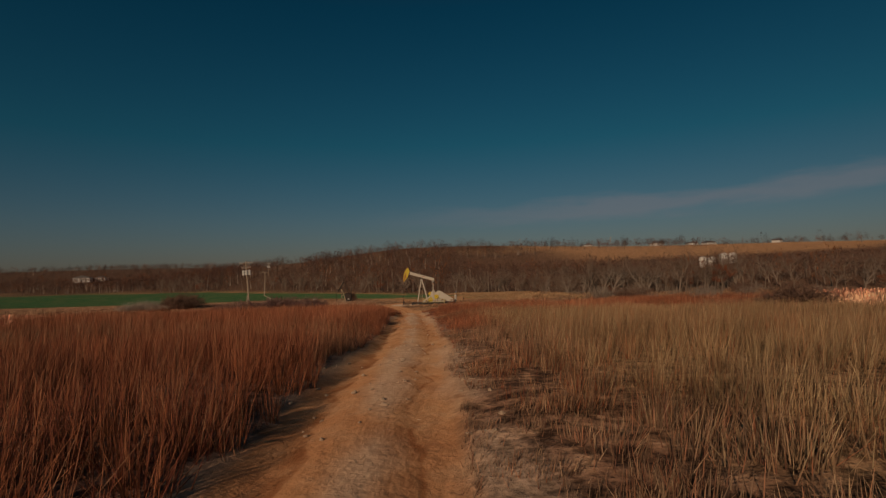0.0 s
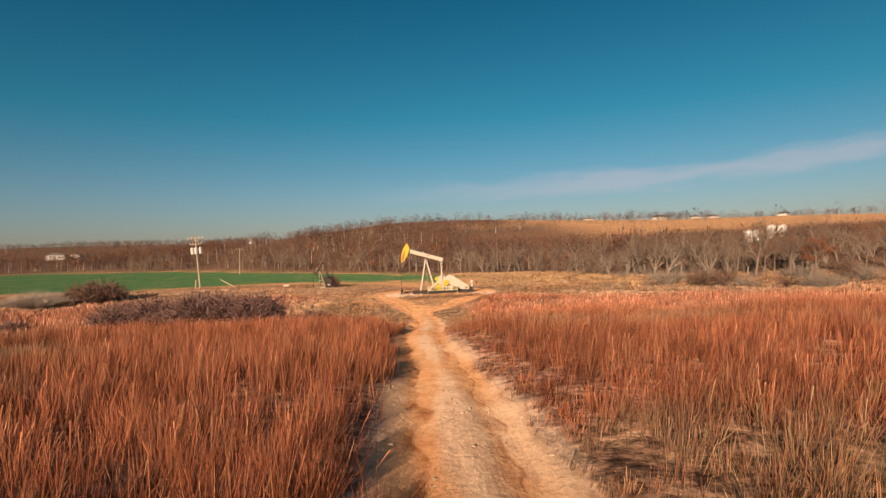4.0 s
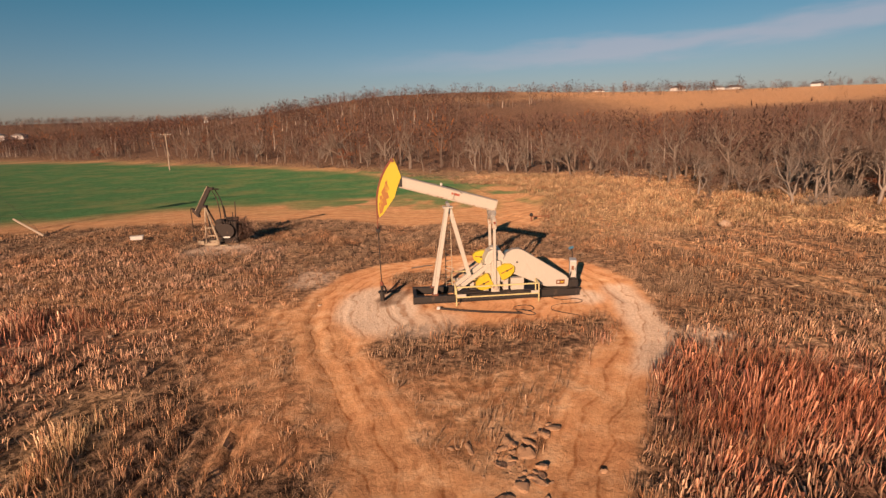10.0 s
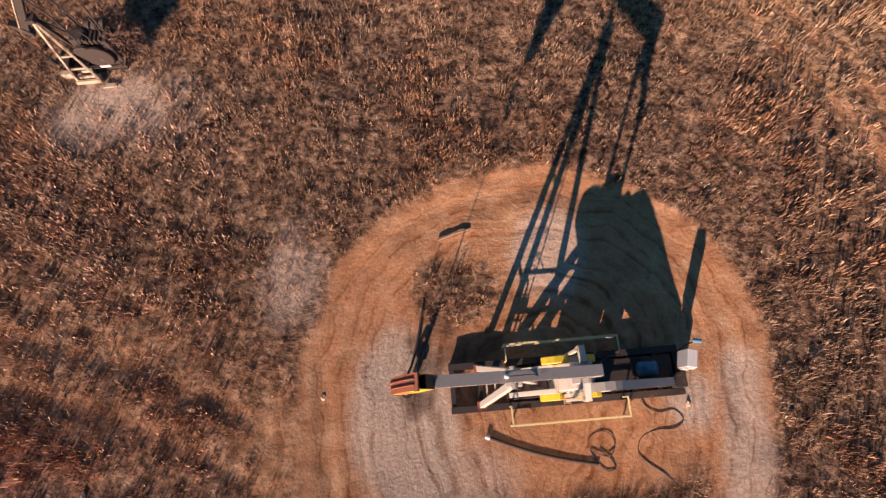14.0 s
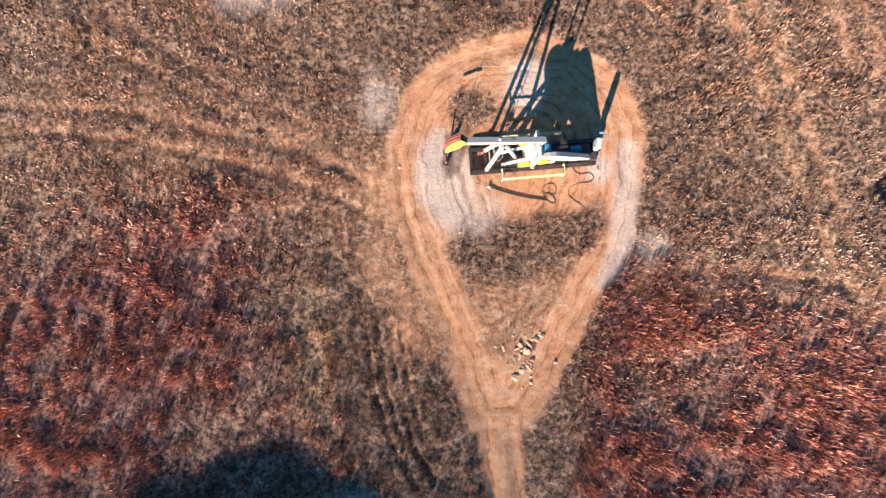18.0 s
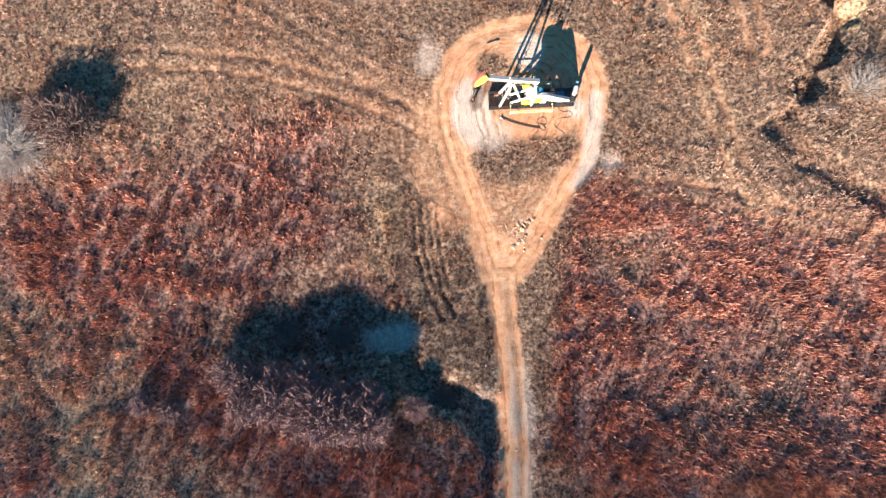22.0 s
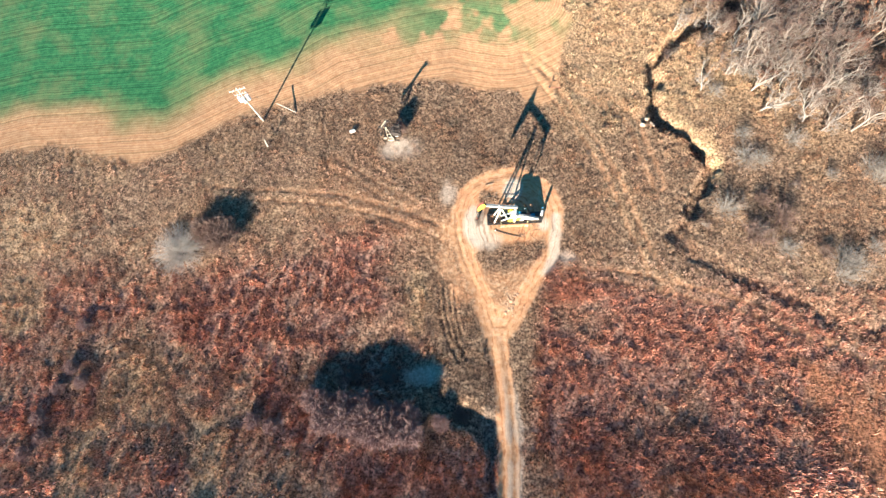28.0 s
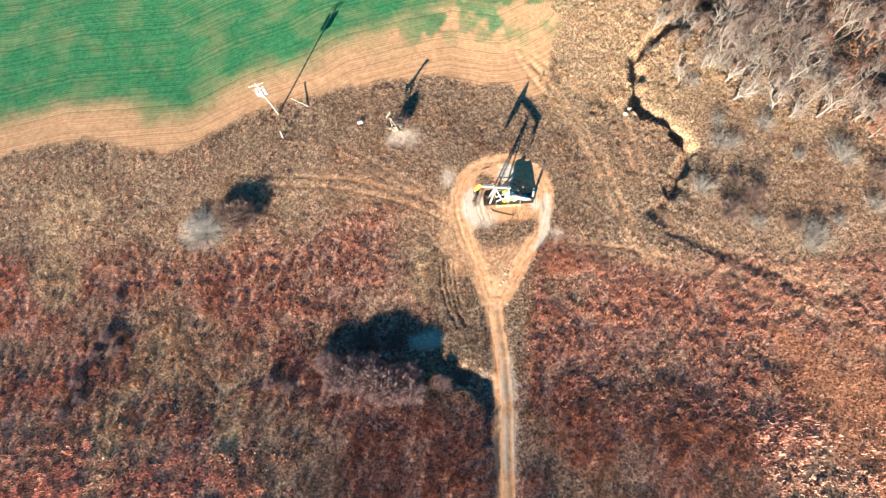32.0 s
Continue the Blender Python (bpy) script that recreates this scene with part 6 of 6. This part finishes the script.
# ---- power poles ----
def power_pole(at, tall, lean, cans, turn, label):
    e = thing("power_pole", label, "utility pole", group="power poles")
    e.matrix_basis = pose(*at, 0, 0, turn) @ pose(0, 0, 0, lean[0], lean[1], 0)
    part("pole", rod(BM(), (0, 0, -0.5), (0, 0, tall), 0.16, 0.10, n=12), M_POLE, e)
    arm = part("crossarm", bevel(box(BM(), (-1.25, -0.17, tall - 0.42), (1.25, -0.06, tall - 0.28)), 0.01), M_POLE, e)
    for x in (-1.15, -0.5, 0.5, 1.15):
        part("insulator", rod(BM(), (x, -0.115, tall - 0.28), (x, -0.115, tall - 0.08), 0.05, 0.03, n=8), M_CAN, arm)
    for s in (-1, 1):
        part("arm_brace", bar(BM(), (s * 0.7, -0.12, tall - 0.38), (0, -0.13, tall - 0.95), 0.02, 0.05), M_POLE, e)
    if cans:
        arm2 = part("crossarm", bevel(box(BM(), (-0.95, -0.17, tall - 1.42), (0.95, -0.06, tall - 1.30)), 0.01), M_POLE, e)
        for x in (-0.85, -0.4, 0.4, 0.85):
            part("fuse", rod(BM(), (x, -0.2, tall - 1.32), (x, -0.16, tall - 0.98), 0.035, n=8), M_CAN, arm2)
        for x, y in ((-0.62, -0.1), (0.0, -0.42), (0.62, -0.1)):
            can = part("transformer", rod(BM(), (x, y, tall - 2.95), (x, y, tall - 2.0), 0.27, n=18), M_CAN, e, "pale grey transformer can")
            part("lid", rod(BM(), (x, y, tall - 2.0), (x, y, tall - 1.94), 0.29, n=18), M_CAN, can)
            part("bushing", rod(BM(), (x, y, tall - 1.94), (x, y, tall - 1.70), 0.05, 0.03, n=8), M_CAN, can)
            part("hanger", box(BM(), (x * 0.4 - 0.05, y * 0.4 - 0.03, tall - 2.6), (x * 0.8 + 0.05, y * 0.8 + 0.03, tall - 2.5)), M_OILY, can)
    return e


power_pole((-39.1, 19.6, zh(-39.1, 19.6)), 8.8, (-2.0, -4.0), True, 12, "leaning grey wooden power pole carrying three transformers")
power_pole((-64.0, 116.0, zh(-64, 116)), 9.2, (0, 1.5), False, 30, "grey wooden power pole at the far side of the wheat")
power_pole((-99.0, 245.0, zh(-99, 245)), 10.0, (0, 0), True, 10, "distant wooden power pole in a red clearing")
sp = tagged(part("fence_post", rod(BM(), (-38.0, 14.8, zh(-38.0, 14.8) - 0.3), (-37.9, 15.1, zh(-38.0, 14.8) + 1.7), 0.12, 0.10, n=10), M_POLE), "short weathered wooden stub post beside the power pole", "post")
fp = tagged(part("fallen_pole", rod(BM(), (-36.6, 21.8, zh(-36.6, 21.8) + 1.4), (-33.8, 20.8, zh(-33.8, 20.8) + 0.05), 0.08, 0.10, n=10), M_POLE), "weathered pole leaning down into the weeds", "pole")
gw = tagged(part("guy_wire", rod(BM(), (-38.8, 19.9, zh(-38.6, 19.8) + 7.2), (-33.8, 20.8, zh(-33.8, 20.8) + 0.1), 0.012, n=5), M_WIRE), "thin steel guy wire of the leaning power pole", "wire")

# ---- white tanks on the rise ----
for x, y, top in [(89.5, 72, 8.3), (92.5, 72, 8.3), (96.8, 72.5, 9.4), (99.9, 72.5, 9.4)]:
    h = 3.3
    z = top - h
    tk = thing("oil_tank", "white round steel oil tank on the rise", "tank", at=(x, y, z), group="white oil tanks")
    part("shell", rod(BM(), (0, 0, -2.0), (0, 0, h), 1.18, n=28), M_TANK, tk)
    part("roof", rod(BM(), (0, 0, h), (0, 0, h + 0.35), 1.22, 0.25, n=28), M_TANK, tk)
    part("hatch", rod(BM(), (0.5, 0, h + 0.2), (0.5, 0, h + 0.5), 0.2, n=12), M_CAN, tk)
    part("pipe", rod(BM(), (0, -1.24, 0), (0, -1.24, h), 0.06, n=8), M_OILY, tk)
    part("band", rod(BM(), (0, 0, h * 0.5), (0, 0, h * 0.5 + 0.06), 1.195, n=28), M_TANK, tk)

# ---- distant farm buildings and masts on the ridge ----
for x, y, s, t_ in [(-330, 430, 1.2, 20), (-318, 440, 0.8, 0), (300, 560, 1.2, 30), (345, 560, 1.0, 0), (390, 600, 1.3, 15), (210, 560, 0.9, 0), (430, 520, 1.1, 40)]:
    z = float(height(np.array([x]), np.array([y]))[0])
    hsx = thing("farm_building", "small white farm building far off on the ridge", "building", at=(x, y, z), turn=t_, group="far farm buildings")
    part("wall", box(BM(), (-6 * s, -4 * s, -1), (6 * s, 4 * s, 3.4 * s)), M_WALLFAR, hsx)
    rb = BM()
    pr_ = [(-6.5 * s, 3.4 * s), (6.5 * s, 3.4 * s), (6.5 * s, 3.6 * s), (0, 5.6 * s), (-6.5 * s, 3.6 * s)]
    prism(rb, pr_, -4.4 * s, 4.4 * s)
    part("roof", rb, M_ROOFFAR, hsx)
    for wx in (-3, 3):
        part("window", box(BM(), (wx * s - 0.6, -4.05 * s, 1.2 * s), (wx * s + 0.6, -3.98 * s, 2.4 * s)), M_ROOFFAR, hsx)
    part("door", box(BM(), (-0.6 * s, -4.06 * s, -0.5), (0.6 * s, -3.98 * s, 2.2 * s)), M_ROOFFAR, hsx)
for x, y, h in [(140, 640, 16), (255, 600, 14)]:
    z = float(height(np.array([x]), np.array([y]))[0])
    ms = thing("mast", "thin distant pole on the ridge", "mast", at=(x, y, z))
    part("pole", rod(BM(), (0, 0, -1), (0, 0, h), 0.3, 0.15, n=6), M_POLE, ms)
    part("crossarm", bar(BM(), (-1.5, 0, h - 1), (1.5, 0, h - 1), 0.2, 0.25), M_POLE, ms)
